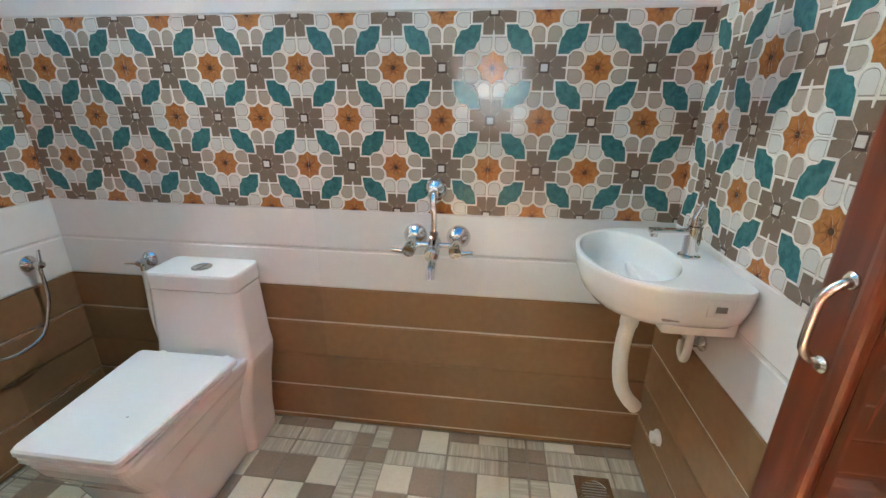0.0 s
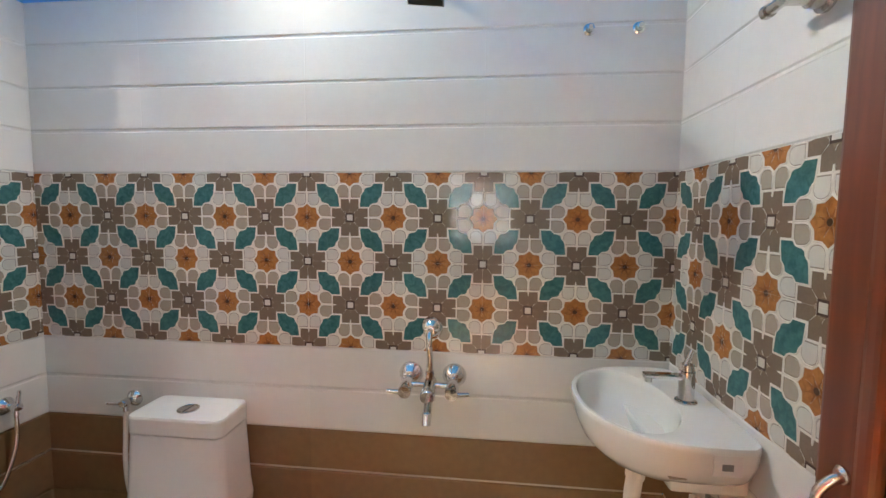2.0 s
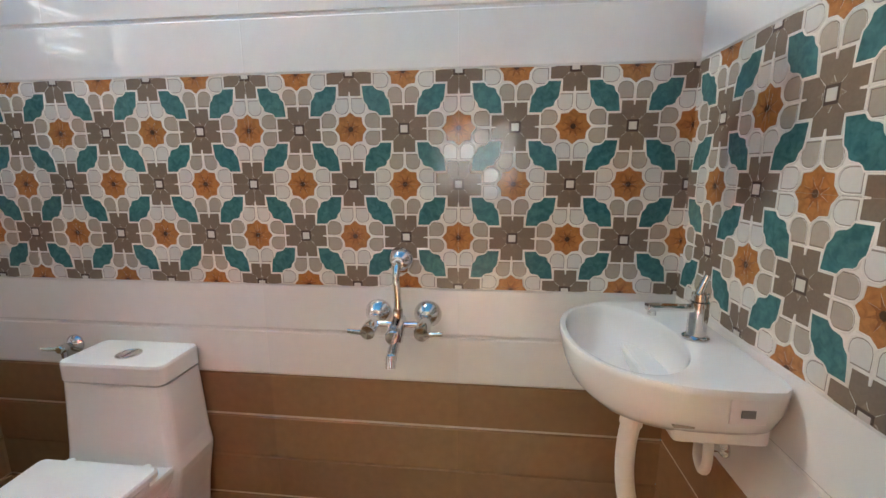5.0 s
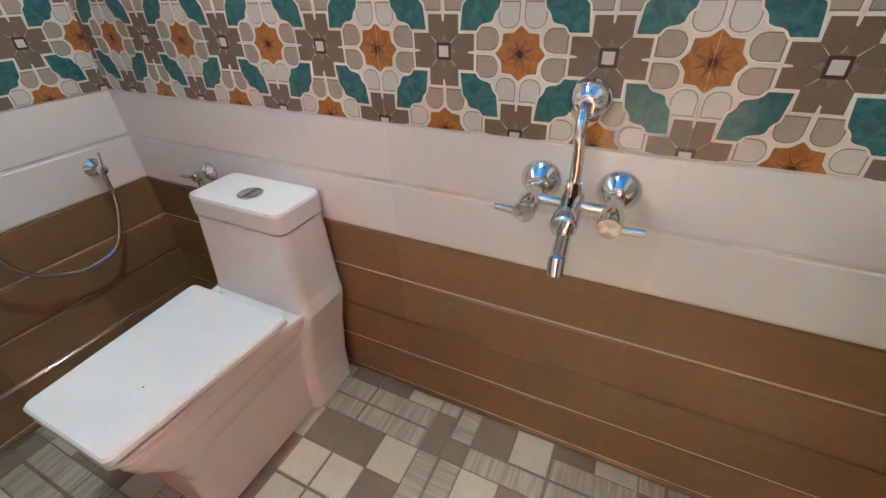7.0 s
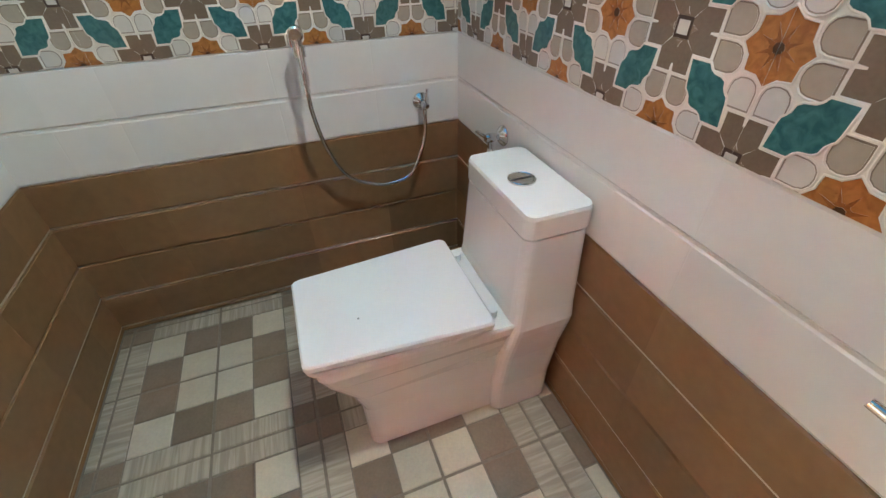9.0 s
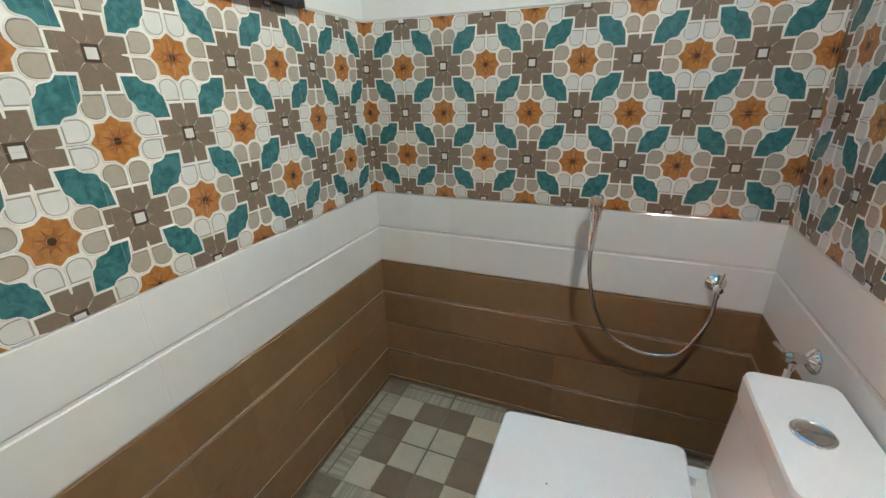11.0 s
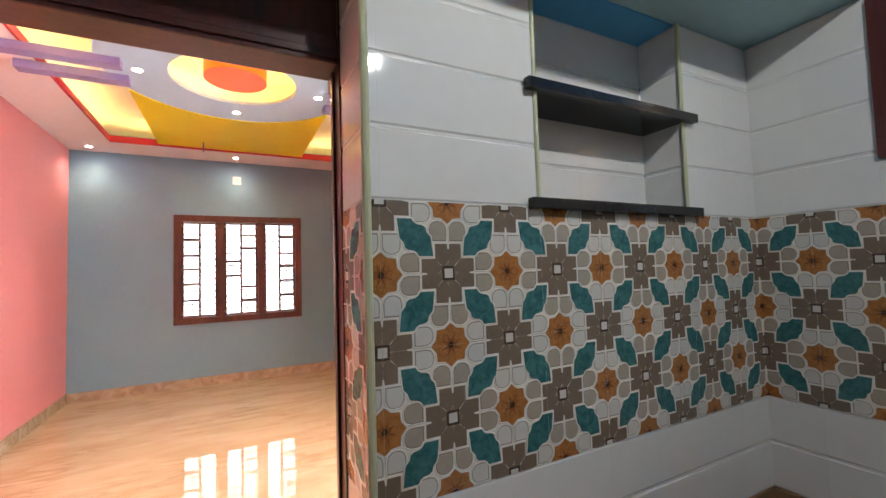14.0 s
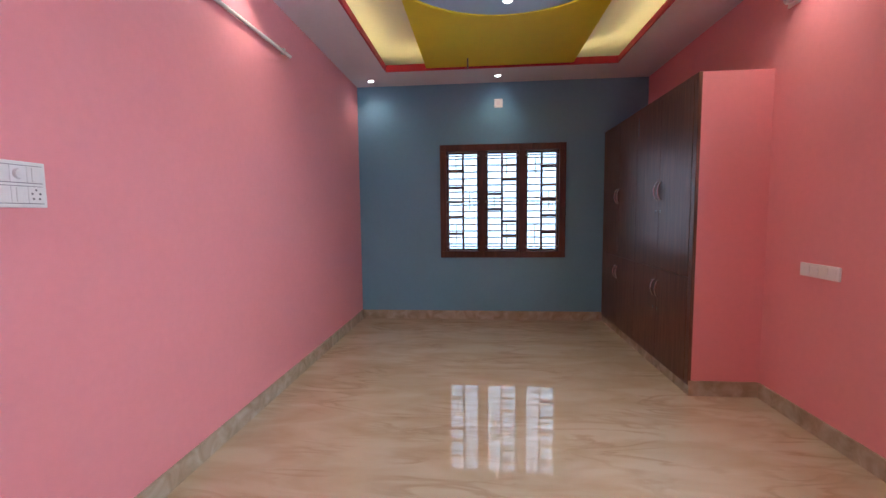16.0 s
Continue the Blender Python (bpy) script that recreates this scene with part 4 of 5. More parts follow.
def supply_hose():
    s = thing("supply_hose", (-0.03, -0.32, 0.58), "short white supply hose with chrome angle valve", "hose")
    flange((-0.0015, -0.30, 0.650), (-1, 0, 0), 0.022, s, 0.014)
    part("valve", rod((-0.008, -0.30, 0.650), (-0.06, -0.30, 0.650), 0.011), CHROME, s, smooth=True)
    part("hose", tube([(-0.055, -0.30, 0.655), (-0.062, -0.315, 0.635), (-0.068, -0.345, 0.627), (-0.074, -0.37, 0.650), (-0.076, -0.375, 0.695), (-0.072, -0.36, 0.743)], 0.0095), PVC, s, smooth=True)


supply_hose()


def angle_valve(c, n, handle, label):
    v = thing("angle_valve", c, label, "valve", "angle valves on the tiles")
    n = Vector(n)
    c = Vector(c) + n * 0.0015
    flange(c, n, 0.031, v, 0.018)
    part("body", lathe([(0.011, 0.01), (0.012, 0.03), (0.014, 0.034), (0.014, 0.055), (0.011, 0.06), (0, 0.061)], c, n), CHROME, v, smooth=True)
    a = c + n * 0.05
    part("lever", rod(a, a + Vector(handle) * 0.055, 0.007, seg=10, r2=0.005), CHROME, v, smooth=True)
    part("outlet", rod(a - n * 0.008, a - n * 0.008 + Vector((0, 0, -0.032)), 0.009), CHROME, v, smooth=True)
    return v


angle_valve((-1.875, 0, 0.677), (0, -1, 0), (-0.9, -0.3, 0.1), "chrome angle valve beside the cistern")
hose = thing("cistern_hose", (-1.87, -0.06, 0.35), "white flexible hose feeding the cistern", "hose")
part("hose", tube([(-1.875, -0.045, 0.645), (-1.876, -0.048, 0.56), (-1.87, -0.06, 0.45), (-1.84, -0.075, 0.35), (-1.79, -0.08, 0.30), (-1.745, -0.085, 0.30)], 0.0075), PVC, hose, smooth=True)
angle_valve((XW, -0.142, 0.688), (1, 0, 0), (0, 0.15, 1.0), "chrome angle valve feeding the hand spray")


def hand_spray():
    y = -0.520
    s = thing("hand_spray", (XW, y, 0.80), "chrome hand-held spray in a wall holder with steel hose", "hand spray")
    part("holder", box(XW + 0.0015, XW + 0.020, y - 0.018, y + 0.018, 0.885, 0.930, 0.004), CHROME, s)
    part("hook_arm", rod((XW + 0.018, y, 0.908), (XW + 0.075, y, 0.905), 0.009), CHROME, s, smooth=True)
    part("hook", lathe([(0.019, -0.014), (0.019, 0.014), (0.013, 0.014), (0.013, -0.014)], (XW + 0.088, y, 0.900), (-0.25, 0, 1)), CHROME, s, smooth=True)
    handle = part("handle", tube([(XW + 0.112, y - 0.002, 0.815), (XW + 0.102, y, 0.86), (XW + 0.090, y, 0.905), (XW + 0.082, y, 0.94)], 0.0125), CHROME, s, smooth=True)
    part("spray_head", lathe([(0.014, -0.020), (0.020, -0.008), (0.021, 0.010), (0.016, 0.014), (0, 0.014)], (XW + 0.083, y, 0.948), (0.92, -0.1, -0.12)), STEEL, handle, smooth=True)
    part("trigger", rod((XW + 0.118, y, 0.855), (XW + 0.112, y, 0.92), 0.005), CHROME, handle)
    part("collar", rod((XW + 0.116, y - 0.002, 0.795), (XW + 0.111, y - 0.002, 0.822), 0.010), CHROME, s, smooth=True)
    part("hose", tube([(XW + 0.116, y - 0.002, 0.80), (XW + 0.108, y + 0.002, 0.72), (XW + 0.085, y + 0.025, 0.60), (XW + 0.068, y + 0.075, 0.49), (XW + 0.058, y + 0.16, 0.432), (XW + 0.058, y + 0.235, 0.420),
                      (XW + 0.058, y + 0.31, 0.445), (XW + 0.053, y + 0.36, 0.54), (XW + 0.045, y + 0.376, 0.60), (XW + 0.043, y + 0.378, 0.658)], 0.0068, sub=8), STEEL, s, smooth=True)


hand_spray()


def floor_drain():
    d = thing("floor_drain", (-0.18, -0.21, FZ), "square steel floor drain with a round slotted grating", "drain")
    part("plate", box(-0.18 - 0.062, -0.18 + 0.062, -0.21 - 0.062, -0.21 + 0.062, FZ, FZ + 0.003, 0.001), STEEL, d)
    part("ring", lathe([(0.052, 0.003), (0.052, 0.005), (0.046, 0.0055), (0.044, 0.0035), (0, 0.0035)], (-0.18, -0.21, FZ), (0, 0, 1)), STEEL, d)
    for k in range(-3, 4):
        h = math.sqrt(0.042 ** 2 - (k * 0.011) ** 2)
        part("slot", box(-0.18 - h, -0.18 + h, -0.21 + k * 0.011 - 0.002, -0.21 + k * 0.011 + 0.002, FZ + 0.0036, FZ + 0.0043), GREY, d)


floor_drain()


def wall_bulb():
    b = thing("bulb_holder", (-1.27, 0.012, 2.455), "white bulb holder with a lit LED bulb on blue wall", "lamp")
    d = (0, -1, -0.16)
    part("holder", lathe([(0.042, 0), (0.042, 0.012), (0.024, 0.02), (0.021, 0.06)], (-1.27, 0.0115, 2.455), d), PLASTIC, b, smooth=True)
    part("bulb", lathe([(0.012, 0.055), (0.016, 0.085), (0.022, 0.118), (0.023, 0.135), (0.018, 0.153), (0.009, 0.162), (0, 0.163)], (-1.27, 0.0115, 2.455), d), LED_BULB, b, "lit LED bulb", smooth=True)


wall_bulb()

# ---------- the door ----------
FY0, FY1 = -1.655, -1.555    # frame depth
FX0, FX1, FZT = -0.856, -0.150, 1.858


def door_frame():
    f = thing("door_frame", ((FX0 + FX1) / 2, -1.6, BF), "dark red-brown wooden door frame with a top panel", "door frame", kind="structure")
    for x0, x1 in ((DX0 - 0.010, FX0), (FX1, DX1 - 0.001)):
        bm = box(x0, x1, FY0, FY1, BF, DZ - 0.001, 0.004)
        part("jamb", bm, FRAME, f)
        inner = x1 if x1 == FX0 else x0
        part("stop", box(inner - 0.006, inner + 0.006, FY0 + 0.03, FY1 - 0.045, BF, FZT, 0.002), FRAME, f)
    part("head", box(FX0, FX1, FY0, FY1, FZT, FZT + 0.07, 0.005), FRAME, f)
    part("head_bead", box(FX0, FX1, FY1 - 0.002, FY1 + 0.008, FZT + 0.012, FZT + 0.03, 0.004), FRAME, f)
    part("top_panel", box(FX0, FX1, FY0 + 0.03, FY1 - 0.015, FZT + 0.07, DZ - 0.001), FRAME, f)


door_frame()


def door_leaf():
    """Opened into the bathroom, square to the doorway, hinged on the east jamb."""
    xa, xb = -0.212, -0.177      # faces
    y0, y1, z0, z1 = -1.545, -0.872, BF + 0.008, FZT - 0.005
    d = thing("door_1", (-0.195, y0, z0), "varnished red-brown panelled wooden door standing open", "door", kind="structure")
    st = 0.050
    rails = [(z0, z0 + 0.16), (1.494, 1.536), (z1 - 0.09, z1)]
    for a, b in ((y0, y0 + st), (y1 - st, y1)):
        part("stile", box(xa, xb, a, b, z0, z1, 0.004), TEAK, d)
    for a, b in rails:
        part("rail", box(xa + 0.0005, xb - 0.0005, y0 + st, y1 - st, a, b, 0.003), TEAK, d)
    ym = (y0 + y1) / 2
    for (a, q0), (q1, e) in zip(rails, rails[1:]):
        part("mid_stile", box(xa + 0.001, xb - 0.001, ym - 0.03, ym + 0.03, q0, q1, 0.002), TEAK, d)
        for p0, p1 in ((y0 + st, ym - 0.03), (ym + 0.03, y1 - st)):
            panel = part("panel", box(xa + 0.012, xb - 0.012, p0, p1, q0, q1), TEAK_PANEL, d, "high-gloss flat panel")
            bm = bmesh.new()
            w = 0.020
            for ff, sg in ((xa, 1), (xb, -1)):
                for u0, u1, v0, v1 in ((p0, p0 + w, q0, q1), (p1 - w, p1, q0, q1), (p0 + w, p1 - w, q0, q0 + w), (p0 + w, p1 - w, q1 - w, q1)):
                    box(ff - sg * 0.004, ff + sg * 0.0125, u0, u1, v0, v1, 0.006, bm)
            part("moulding", bm, TEAK, panel)
    for zc in (1.037,):
        for s, ff in ((-1, xa), (1, xb)):
            h = part("handle", tube([(ff, -0.912, zc + 0.050), (ff + s * 0.012, -0.912, zc + 0.046), (ff + s * 0.022, -0.910, zc + 0.034), (ff + s * 0.025, -0.909, zc + 0.020), (ff + s * 0.025, -0.908, zc - 0.022), (ff + s * 0.021, -0.907, zc - 0.036), (ff + s * 0.011, -0.906, zc - 0.046), (ff, -0.905, zc - 0.050)], 0.0052), STEEL, d, "bowed chrome pull handle", smooth=True)
            for dz in (0.050, -0.050):
                part("foot_plate", lathe([(0.0095, 0), (0.0095, 0.003), (0.006, 0.006)], (ff, -0.909, zc + dz), (s, 0, 0)), STEEL, h, smooth=True)
    d.location.x -= 0.010
    d.rotation_euler.z = -0.015
    for zc in (0.25, 1.0, 1.65):
        part("hinge", rod((xb - 0.003, y0 - 0.004, zc - 0.05), (xb - 0.003, y0 - 0.004, zc + 0.05), 0.006), STEEL, d)


door_leaf()

# ---------- bedroom things ----------
def grill_window(name, label, along, wall, a0, a1, z0, z1, out, cols):
    """A wooden window of three lights with a wooden lattice and a welded grill; along: 'x' or 'y'."""
    w = thing(name, ((a0 + a1) / 2, wall, z0) if along == "x" else (wall, (a0 + a1) / 2, z0), label, "window", kind="structure")

    def bx(a, b, d0, d1, lo, hi, bev=0.0, bm=None):
        p, q = wall + out * d0, wall + out * d1
        return box(a, b, p, q, lo, hi, bev, bm) if along == "x" else box(p, q, a, b, lo, hi, bev, bm)

    fr = 0.075
    for b in ((a0, a1, z0, z0 + fr), (a0, a1, z1 - fr, z1)):
        part("window_frame", bx(b[0], b[1], -0.014, 0.09, b[2], b[3], 0.004), WINWOOD, w)
    n = 3
    step = (a1 - a0 - fr) / n
    for k in range(n + 1):
        c = a0 + k * step
        part("window_frame", bx(c, c + fr, -0.013, 0.09, z0 + fr, z1 - fr, 0.004), WINWOOD, w)
    for k in range(n):
        l0, l1 = a0 + k * step + fr, a0 + (k + 1) * step
        s0, s1 = z0 + fr, z1 - fr
        st = 0.028
        bm = bmesh.new()
        for b in ((l0, l0 + st, s0, s1), (l1 - st, l1, s0, s1), (l0 + st, l1 - st, s0, s0 + st), (l0 + st, l1 - st, s1 - st, s1)):
            bx(b[0], b[1], 0.045, 0.085, b[2], b[3], 0.002, bm)
        sash = part("sash", bm, WINWOOD, w)
        i0, i1, j0, j1 = l0 + st, l1 - st, s0 + st, s1 - st
        mid = (i0 + i1) / 2
        part("muntin", bx(mid - 0.014, mid + 0.014, 0.055, 0.08, j0, j1), WINWOOD, sash)
        for side, f in cols[k]:
            p, q = (i0, mid - 0.014) if side == 0 else (mid + 0.014, i1)
            zc = j1 - f * (j1 - j0)
            part("muntin", bx(p, q, 0.056, 0.079, zc - 0.015, zc + 0.015), WINWOOD, sash)
        pane = part("pane", bx(i0, i1, 0.064, 0.068, j0, j1), GLASS, sash)
        pane.visible_shadow = False
        # welded grill of the light
        bm = bmesh.new()
        g = 0.018

        def bar(p0, p1, r):
            def pt(a, z):
                return (a, wall + out * g, z) if along == "x" else (wall + out * g, a, z)
            rod(pt(*p0), pt(*p1), r, bm, 6)

        e0, e1, t0, t1 = l0 + 0.012, l1 - 0.012, s0 + 0.01, s1 - 0.01
        for a in (e0 + 0.012, e1 - 0.012):
            bar((a, t0), (a, t1), 0.004)
        for z in (t0 + 0.045, (t0 + t1) / 2, t1 - 0.045):
            bar((e0 - 0.03, z), (e1 + 0.03, z), 0.0075)
        for z in (t0, t1):
            bar((e0 + 0.012, z), (e1 - 0.012, z), 0.004)
        rows = 15
        for r in range(1, rows):
            z = t0 + (t1 - t0) * r / rows
            bar((e0 + 0.012, z), (e1 - 0.012, z), 0.0085)
        for f0, f1, aa in ((0.06, 0.26, 0.72), (0.42, 0.60, 0.28), (0.76, 0.94, 0.72)):
            a = e0 + (e1 - e0) * (aa if k != 1 else 1 - aa * 0.9)
            bar((a, t0 + (t1 - t0) * f0), (a, t0 + (t1 - t0) * f1), 0.0065)
        part("grill", bm, IRON, w, "painted iron grill bars")
    return w


COLS = ([(1, 0.16), (1, 0.34), (1, 0.50), (1, 0.66), (1, 0.84)], [(0, 0.13), (0, 0.27), (1, 0.42), (1, 0.58), (0, 0.72), (0, 0.87)], [(0, 0.16), (0, 0.34), (0, 0.50), (0, 0.66), (0, 0.84)])
COLS2 = tuple([(1 - s, f) for s, f in c] for c in (COLS[2], COLS[1], COLS[0]))
grill_window("window_2", "dark brown three-light window with lattice and iron grill", "x", BS, SX0, SX1, SZ0, SZ1, -1, ([(0, 0.14), (0, 0.33), (0, 0.48), (0, 0.65), (0, 0.83)], [(1, 0.42), (1, 0.58), (0, 0.12), (0, 0.27), (0, 0.71), (0, 0.86)], [(1, 0.17), (1, 0.35), (1, 0.50), (1, 0.66), (1, 0.84)]))
grill_window("window_3", "dark brown side window with iron grill bars", "y", BW, QY0, QY1, QZ0, QZ1, -1, COLS2)


def wardrobe():
    x, y0, y1, z0, z1 = -1.897, BS + 0.002, -4.443, 0.120, 2.22
    slab("wall_wardrobe_side", [(BW, x - 0.02, y1 - 0.10, y1, BF, z1), (BW, x - 0.02, y0, y1 - 0.10, z1 - 0.08, z1)], PINK, "coral pink masonry side and top of the wardrobe recess")
    slab("wardrobe_plinth", [(x - 0.06, x - 0.004, y0, y1, BF, z0)], SKIRT, "beige marble plinth under the wardrobe", "plinth")
    w = thing("wardrobe", (x, (y0 + y1) / 2, z0), "dark walnut laminate built-in wardrobe with four closed tall doors", "wardrobe")
    part("carcass", box(x - 0.05, x - 0.018, y0, y1 + 0.0, z0, z1), LAMINATE, w)
    for b in ((y1 - 0.045, y1 + 0.004, z0, z1), (y0, y0 + 0.03, z0, z1)):
        part("side_post", box(x - 0.02, x + 0.002, *b, 0.002), LAMINATE, w)
    part("plinth", box(x - 0.018, x, y0 + 0.03, y1 - 0.045, z0, z0 + 0.018), LAMINATE, w)
    part("cornice", box(x - 0.018, x, y0 + 0.03, y1 - 0.045, z1 - 0.03, z1), LAMINATE, w)
    ys = [y1 - 0.047, -4.985, -5.47, -5.95, y0 + 0.032]
    for k in range(4):
        a, b = ys[k + 1] + 0.0015, ys[k] - 0.0015
        for lo, hi, hz, span in ((z0 + 0.02, 0.86, 0.70, 0.13), (0.865, z1 - 0.033, 1.48, 0.14)):
            door = part("door", box(x - 0.017, x + 0.004, a, b, lo, hi, 0.0015), LAMINATE, w)
            hy = a + 0.035 if k % 2 == 0 else b - 0.035
            h = span / 2
            handle = part("handle", tube([(x + 0.004, hy, hz + h), (x + 0.02, hy, hz + h * 0.8), (x + 0.033, hy, hz), (x + 0.02, hy, hz - h * 0.8), (x + 0.004, hy, hz - h)], 0.006), STEEL, door, "bowed steel handle", smooth=True)
            if k in (0, 1):
                part("lock", lathe([(0.011, 0), (0.011, 0.006), (0, 0.008)], (x + 0.004, hy, hz - 0.16), (1, 0, 0)), STEEL, door)
    part("latch", box(x + 0.004, x + 0.008, -5.44, -5.43, 1.98, 2.14), STEEL, w, "thin bright latch strip")


wardrobe()


def downlight(x, y, z, watts):
    d = thing("downlight", (x, y, z), "small round lit recessed downlight in the ceiling", "ceiling light", "ceiling downlights")
    part("rim", lathe([(0.040, 0.0), (0.040, 0.003), (0.028, 0.004), (0.028, 0.0)], (x, y, z - 0.0005), (0, 0, -1)), PLASTIC, d)
    part("diffuser", lathe([(0.027, 0.0), (0.027, 0.002), (0, 0.003)], (x, y, z - 0.0005), (0, 0, -1)), LED_WHITE, d, "lit white diffuser")
    spot(x, y, z - 0.012, watts)


# the row at y=-2.0 is unseen, added by symmetry with the others
for x, y in ((0.755, -4.05), (-2.10, -4.04), (0.750, -6.265), (-0.675, -6.24), (0.755, -2.0), (-0.675, -2.0), (-2.10, -2.0)):
    downlight(x, y, BC, 8 if y < -6 else 16 if x > 0 and y > -3 else 21)


# hanging ceiling ornament
RX, RY = -0.662, -3.99


def disc_ring(r0, r1, z0, z1, seg=72):
    ring = lambda r, z: [(RX + r * math.cos(a), RY + r * math.sin(a), z) for a in (2 * math.pi * k / seg for k in range(seg))]
    bm = bmesh.new()
    vs = [[bm.verts.new(p) for p in ring(r, z)] for r, z in ((r0, z0), (r1, z0), (r1, z1), (r0, z1))]
    for a, b in zip(vs, vs[1:] + vs[:1]):
        for i in range(seg):
            bm.faces.new((a[i], a[(i + 1) % seg], b[(i + 1) % seg], b[i]))
    bmesh.ops.recalc_face_normals(bm, faces=bm.faces)
    return bm


ring = thing("ceiling_ring", (RX, RY, 2.80), "pale blue plaster ceiling ring with lit centre and orange drum", "ceiling feature")
part("ring_board", disc_ring(0.43, 0.83, 2.812, 2.845), PALE, ring)
part("inner_wall", disc_ring(0.56, 0.60, 2.846, 3.028), CEIL, ring)
drum = part("drum", lathe([(0.215, 0.0), (0.215, 0.20), (0.0, 0.20)], (RX, RY, 3.028), (0, 0, -1), seg=48), ORANGE, ring, "orange drum")
part("led_strip", disc_ring(0.515, 0.53, 2.847, 2.862), LED_RING, ring, "warm yellow LED strip")
part("led_strip", disc_ring(0.72, 0.735, 2.847, 2.862), LED_YELLOW, ring, "warm yellow LED strip")
for x, y in ((-0.05, -4.03), (-1.272, -4.03), (-0.672, -4.62), (-0.655, -3.40)):
    downlight(x, y, 2.812, 15)


def yellow_panel():
    seg = 24
    xa, xb, yb = -1.415, 0.075, -5.93
    r = 0.875
    outl = [(xb, yb), (xa, yb)]
    for k in range(seg + 1):
        x = xa + (xb - xa) * k / seg
        outl.append((x, RY - math.sqrt(max(r * r - (x - RX) ** 2, 0.0))))
    bm = loft([[(x, y, 2.822) for x, y in outl], [(x, y, 2.85) for x, y in outl]])
    solid("ceiling_panel", bm, YELLOW, "mustard yellow plaster panel curved round the ring", "ceiling panel")


yellow_panel()
for x0, x1 in ((0.02, 0.63), (-1.945, -1.345)):
    for yc in (-3.93, -4.20):
        solid("ceiling_beam", box(x0, x1, yc - 0.048, yc + 0.048, 2.762, 2.816, 0.003), LILAC, "lilac painted short ceiling beam", "ceiling beam", "lilac ceiling beams")
leds = thing("cove_led", (RX, RY, BC + 0.03), "warm yellow LED strip hidden in the ceiling recess", "LED strip")
for b in ((CX0 - 0.07, CX0 - 0.055, CY0, CY1), (CX1 + 0.055, CX1 + 0.07, CY0, CY1), (CX0, CX1, CY0 - 0.07, CY0 - 0.055), (CX0, CX1, CY1 + 0.055, CY1 + 0.07)):
    part("led_strip", box(b[0], b[1], b[2], b[3], BC + 0.031, BC + 0.043), LED_YELLOW, leds)
for x, y, z in ((-0.36, -5.70, 2.72), (-1.275, -3.62, 2.68)):
    solid("hanging_wire", rod((x, y, z), (x, y, 2.824), 0.008, seg=8), GREY, "dark capped wire hanging from the ceiling", "wire", "ceiling wires")


def curtain_pipe():
    p = thing("curtain_pipe", (BE, -4.0, 2.47), "cream plastic conduit pipe along the pink wall", "pipe")
    part("pipe", rod((BE - 0.018, -3.47, 2.480), (BE - 0.018, -4.66, 2.512), 0.0125), PVC, p, smooth=True)
    for y in (-3.55, -4.55):
        part("clip", box(BE - 0.03, BE, y - 0.01, y + 0.01, 2.48 - (y + 3.47) * 0.027 - 0.021, 2.48 - (y + 3.47) * 0.027 + 0.021, 0.002), PVC, p)


curtain_pipe()


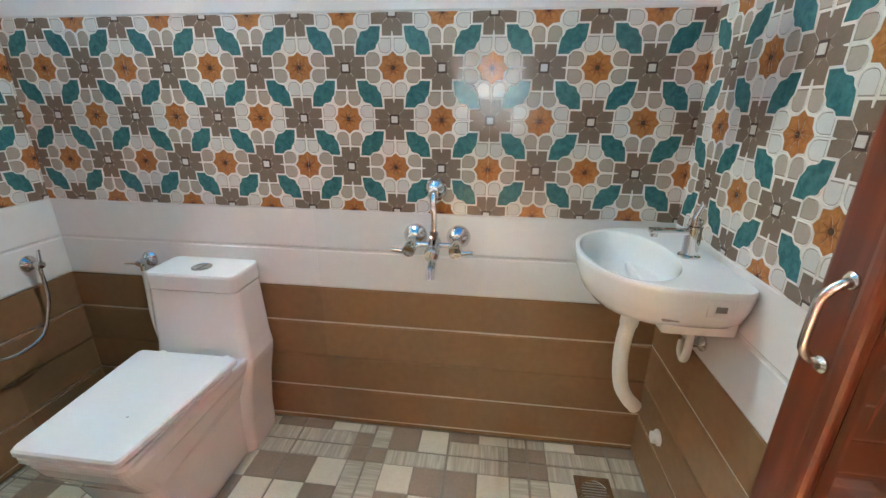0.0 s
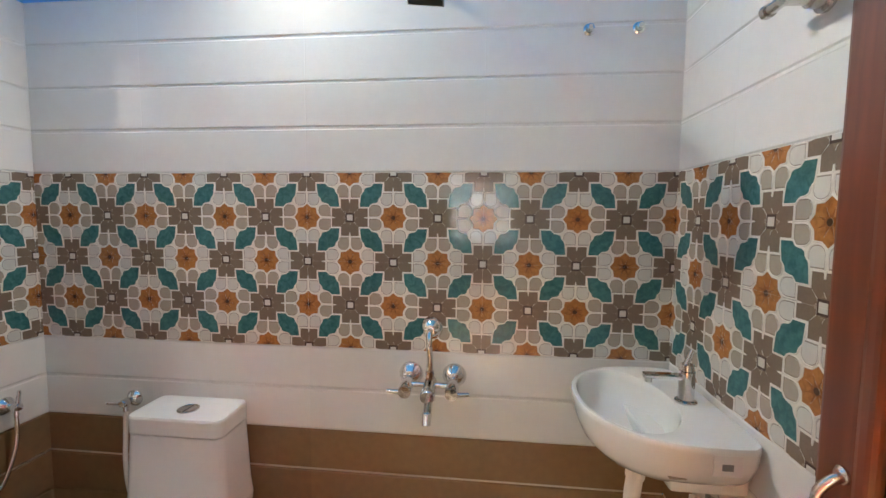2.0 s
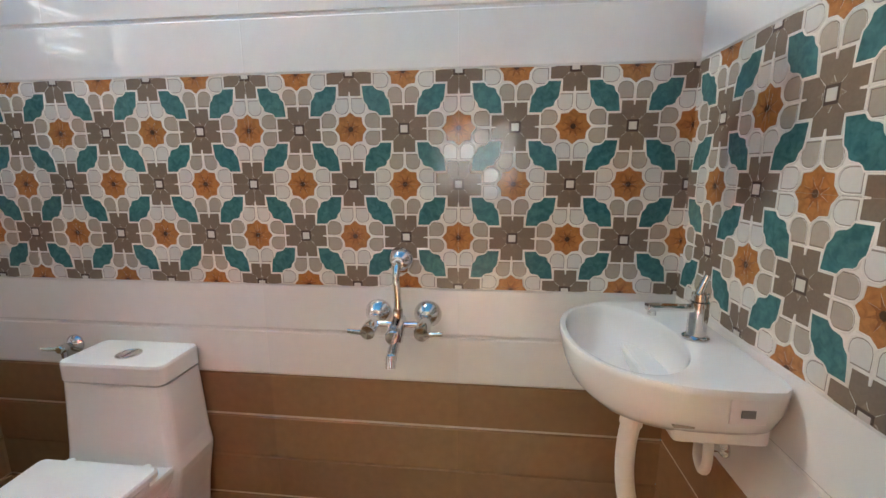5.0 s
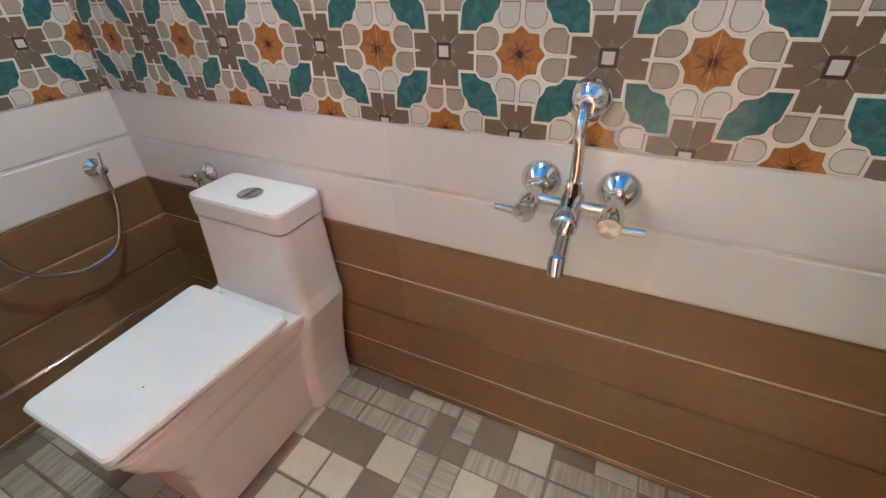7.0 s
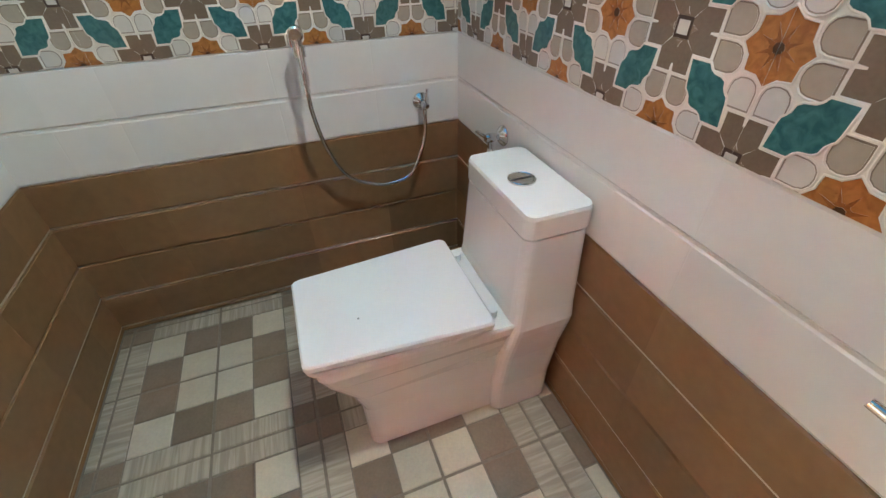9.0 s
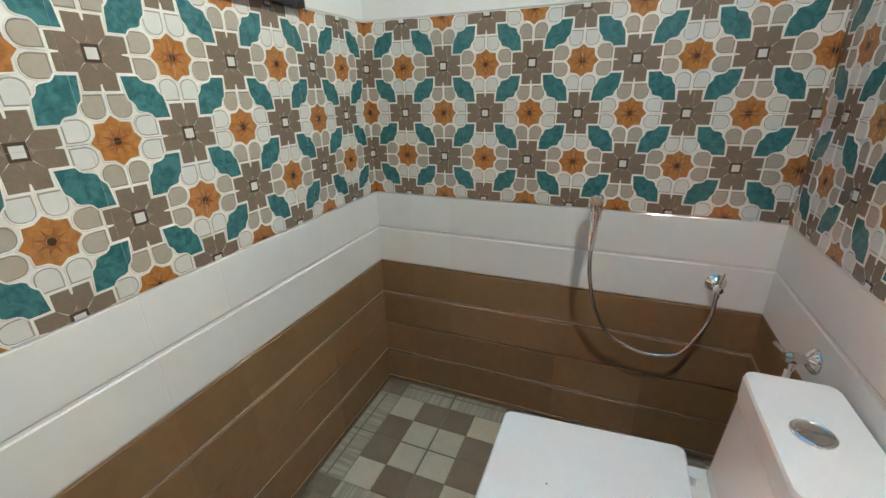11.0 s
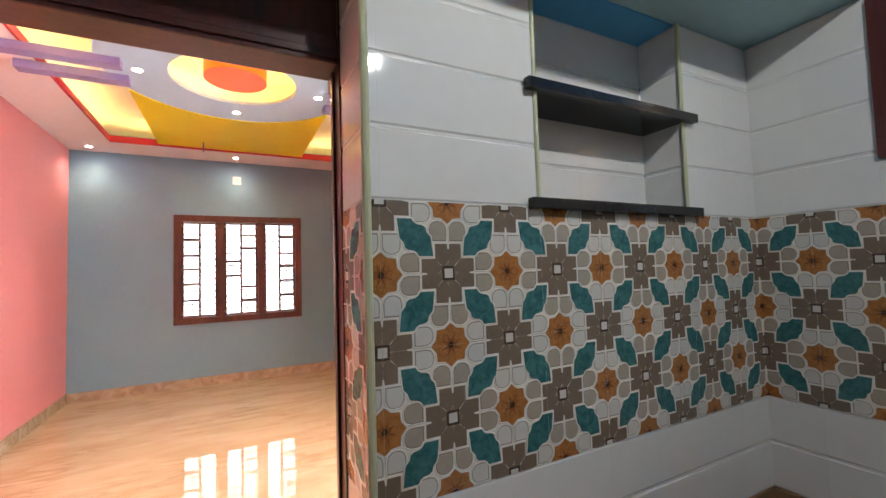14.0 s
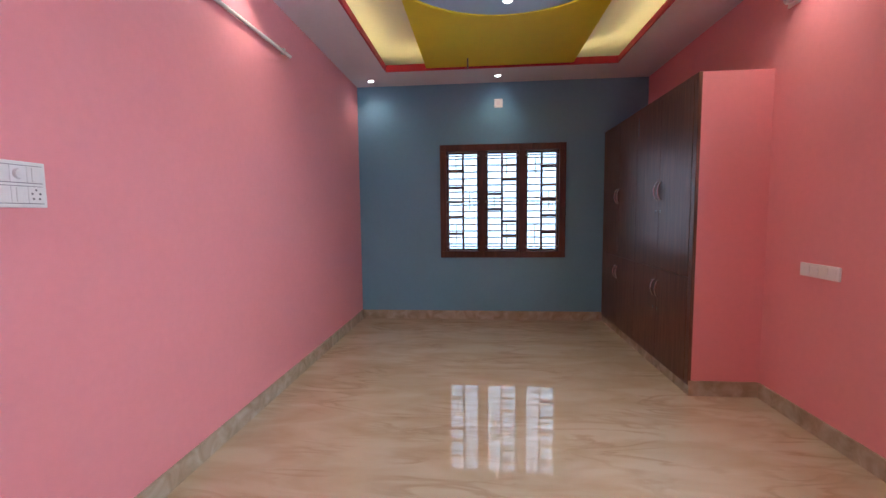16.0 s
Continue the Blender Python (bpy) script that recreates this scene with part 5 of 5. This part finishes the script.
def switch_board():
    y0, y1, z0, z1 = -2.79, -2.575, 1.347, 1.492
    s = thing("switch_board", (BE, (y0 + y1) / 2, z0), "white double-row switch and socket board", "switch board")
    plate_ob = part("plate", box(BE - 0.012, BE, y0, y1, z0, z1, 0.004), PLASTIC, s)
    zm = (z0 + z1) / 2
    for lo, hi in ((z0 + 0.012, zm - 0.004), (zm + 0.004, z1 - 0.012)):
        part("module_gap", box(BE - 0.0126, BE - 0.011, y0 + 0.011, y1 - 0.008, lo, hi), GREY, s, "dark gap round the modules")
    for lo, hi in ((z0 + 0.014, zm - 0.006), (zm + 0.006, z1 - 0.014)):
        for k in range(4):
            a = y1 - 0.010 - k * 0.0485
            m = part("module", box(BE - 0.016, BE - 0.010, a - 0.0480, a, lo, hi, 0.002), PLASTIC, s)
            c = a - 0.0235
            zc = (lo + hi) / 2
            if k == 3 and lo < zm - 0.02:
                for dy, dz in ((0, 0.016), (-0.012, 0.004), (0.012, 0.004), (-0.009, -0.012), (0.009, -0.012)):
                    part("socket_hole", rod((BE - 0.0168, c + dy, zc + dz), (BE - 0.0150, c + dy, zc + dz), 0.0035, seg=8), GREY, m)
            elif k == 2 and lo > zm:
                part("fan_knob", lathe([(0.017, 0), (0.015, 0.010), (0, 0.011)], (BE - 0.016, c, zc), (-1, 0, 0)), PLASTIC, m)
            else:
                part("rocker", box(BE - 0.0185, BE - 0.0155, c - 0.010, c + 0.010, zc - 0.022, zc + 0.022, 0.001), PLASTIC, m)


switch_board()


def socket_board():
    s = thing("socket_board", (BW, -4.0, 0.93), "white blank socket plate on the pink wall", "socket")
    part("plate", box(BW, BW + 0.011, -4.125, -3.855, 0.935, 1.012, 0.004), PLASTIC, s)
    for k in range(4):
        a = -4.108 + k * 0.061
        part("module", box(BW + 0.010, BW + 0.014, a, a + 0.056, 0.947, 1.0, 0.002), PLASTIC, s)


socket_board()


def lamp_holder(y, z):
    s = thing("lamp_holder", (BW, y, z), "empty white angle bulb holder on pink wall", "lamp holder")
    part("plate", box(BW, BW + 0.014, y - 0.045, y + 0.045, z - 0.05, z + 0.05, 0.004), PLASTIC, s)
    part("cup", lathe([(0.024, 0.0), (0.024, 0.02), (0.02, 0.045), (0.016, 0.045), (0.016, 0.03), (0, 0.03)], (BW + 0.014, y, z - 0.005), (1, 0, -0.5)), PLASTIC, s, smooth=True)


lamp_holder(-4.30, 2.59)
plate_w = thing("blank_plate", (BW, -3.87, 2.51), "small blank white wall plate high on pink wall", "switch plate")
part("plate", box(BW, BW + 0.012, -3.925, -3.815, 2.51, 2.62, 0.004), PLASTIC, plate_w)
part("cover", box(BW + 0.011, BW + 0.014, -3.910, -3.830, 2.525, 2.605, 0.002), STICKER, plate_w)
sw = thing("wall_switch", (-0.692, BS, 2.54), "small white junction plate high on the blue wall", "switch plate")
part("plate", box(-0.74, -0.645, BS, BS + 0.011, 2.535, 2.632, 0.003), PLASTIC, sw)
part("module", box(-0.715, -0.67, BS + 0.010, BS + 0.015, 2.56, 2.607, 0.002), STICKER, sw)
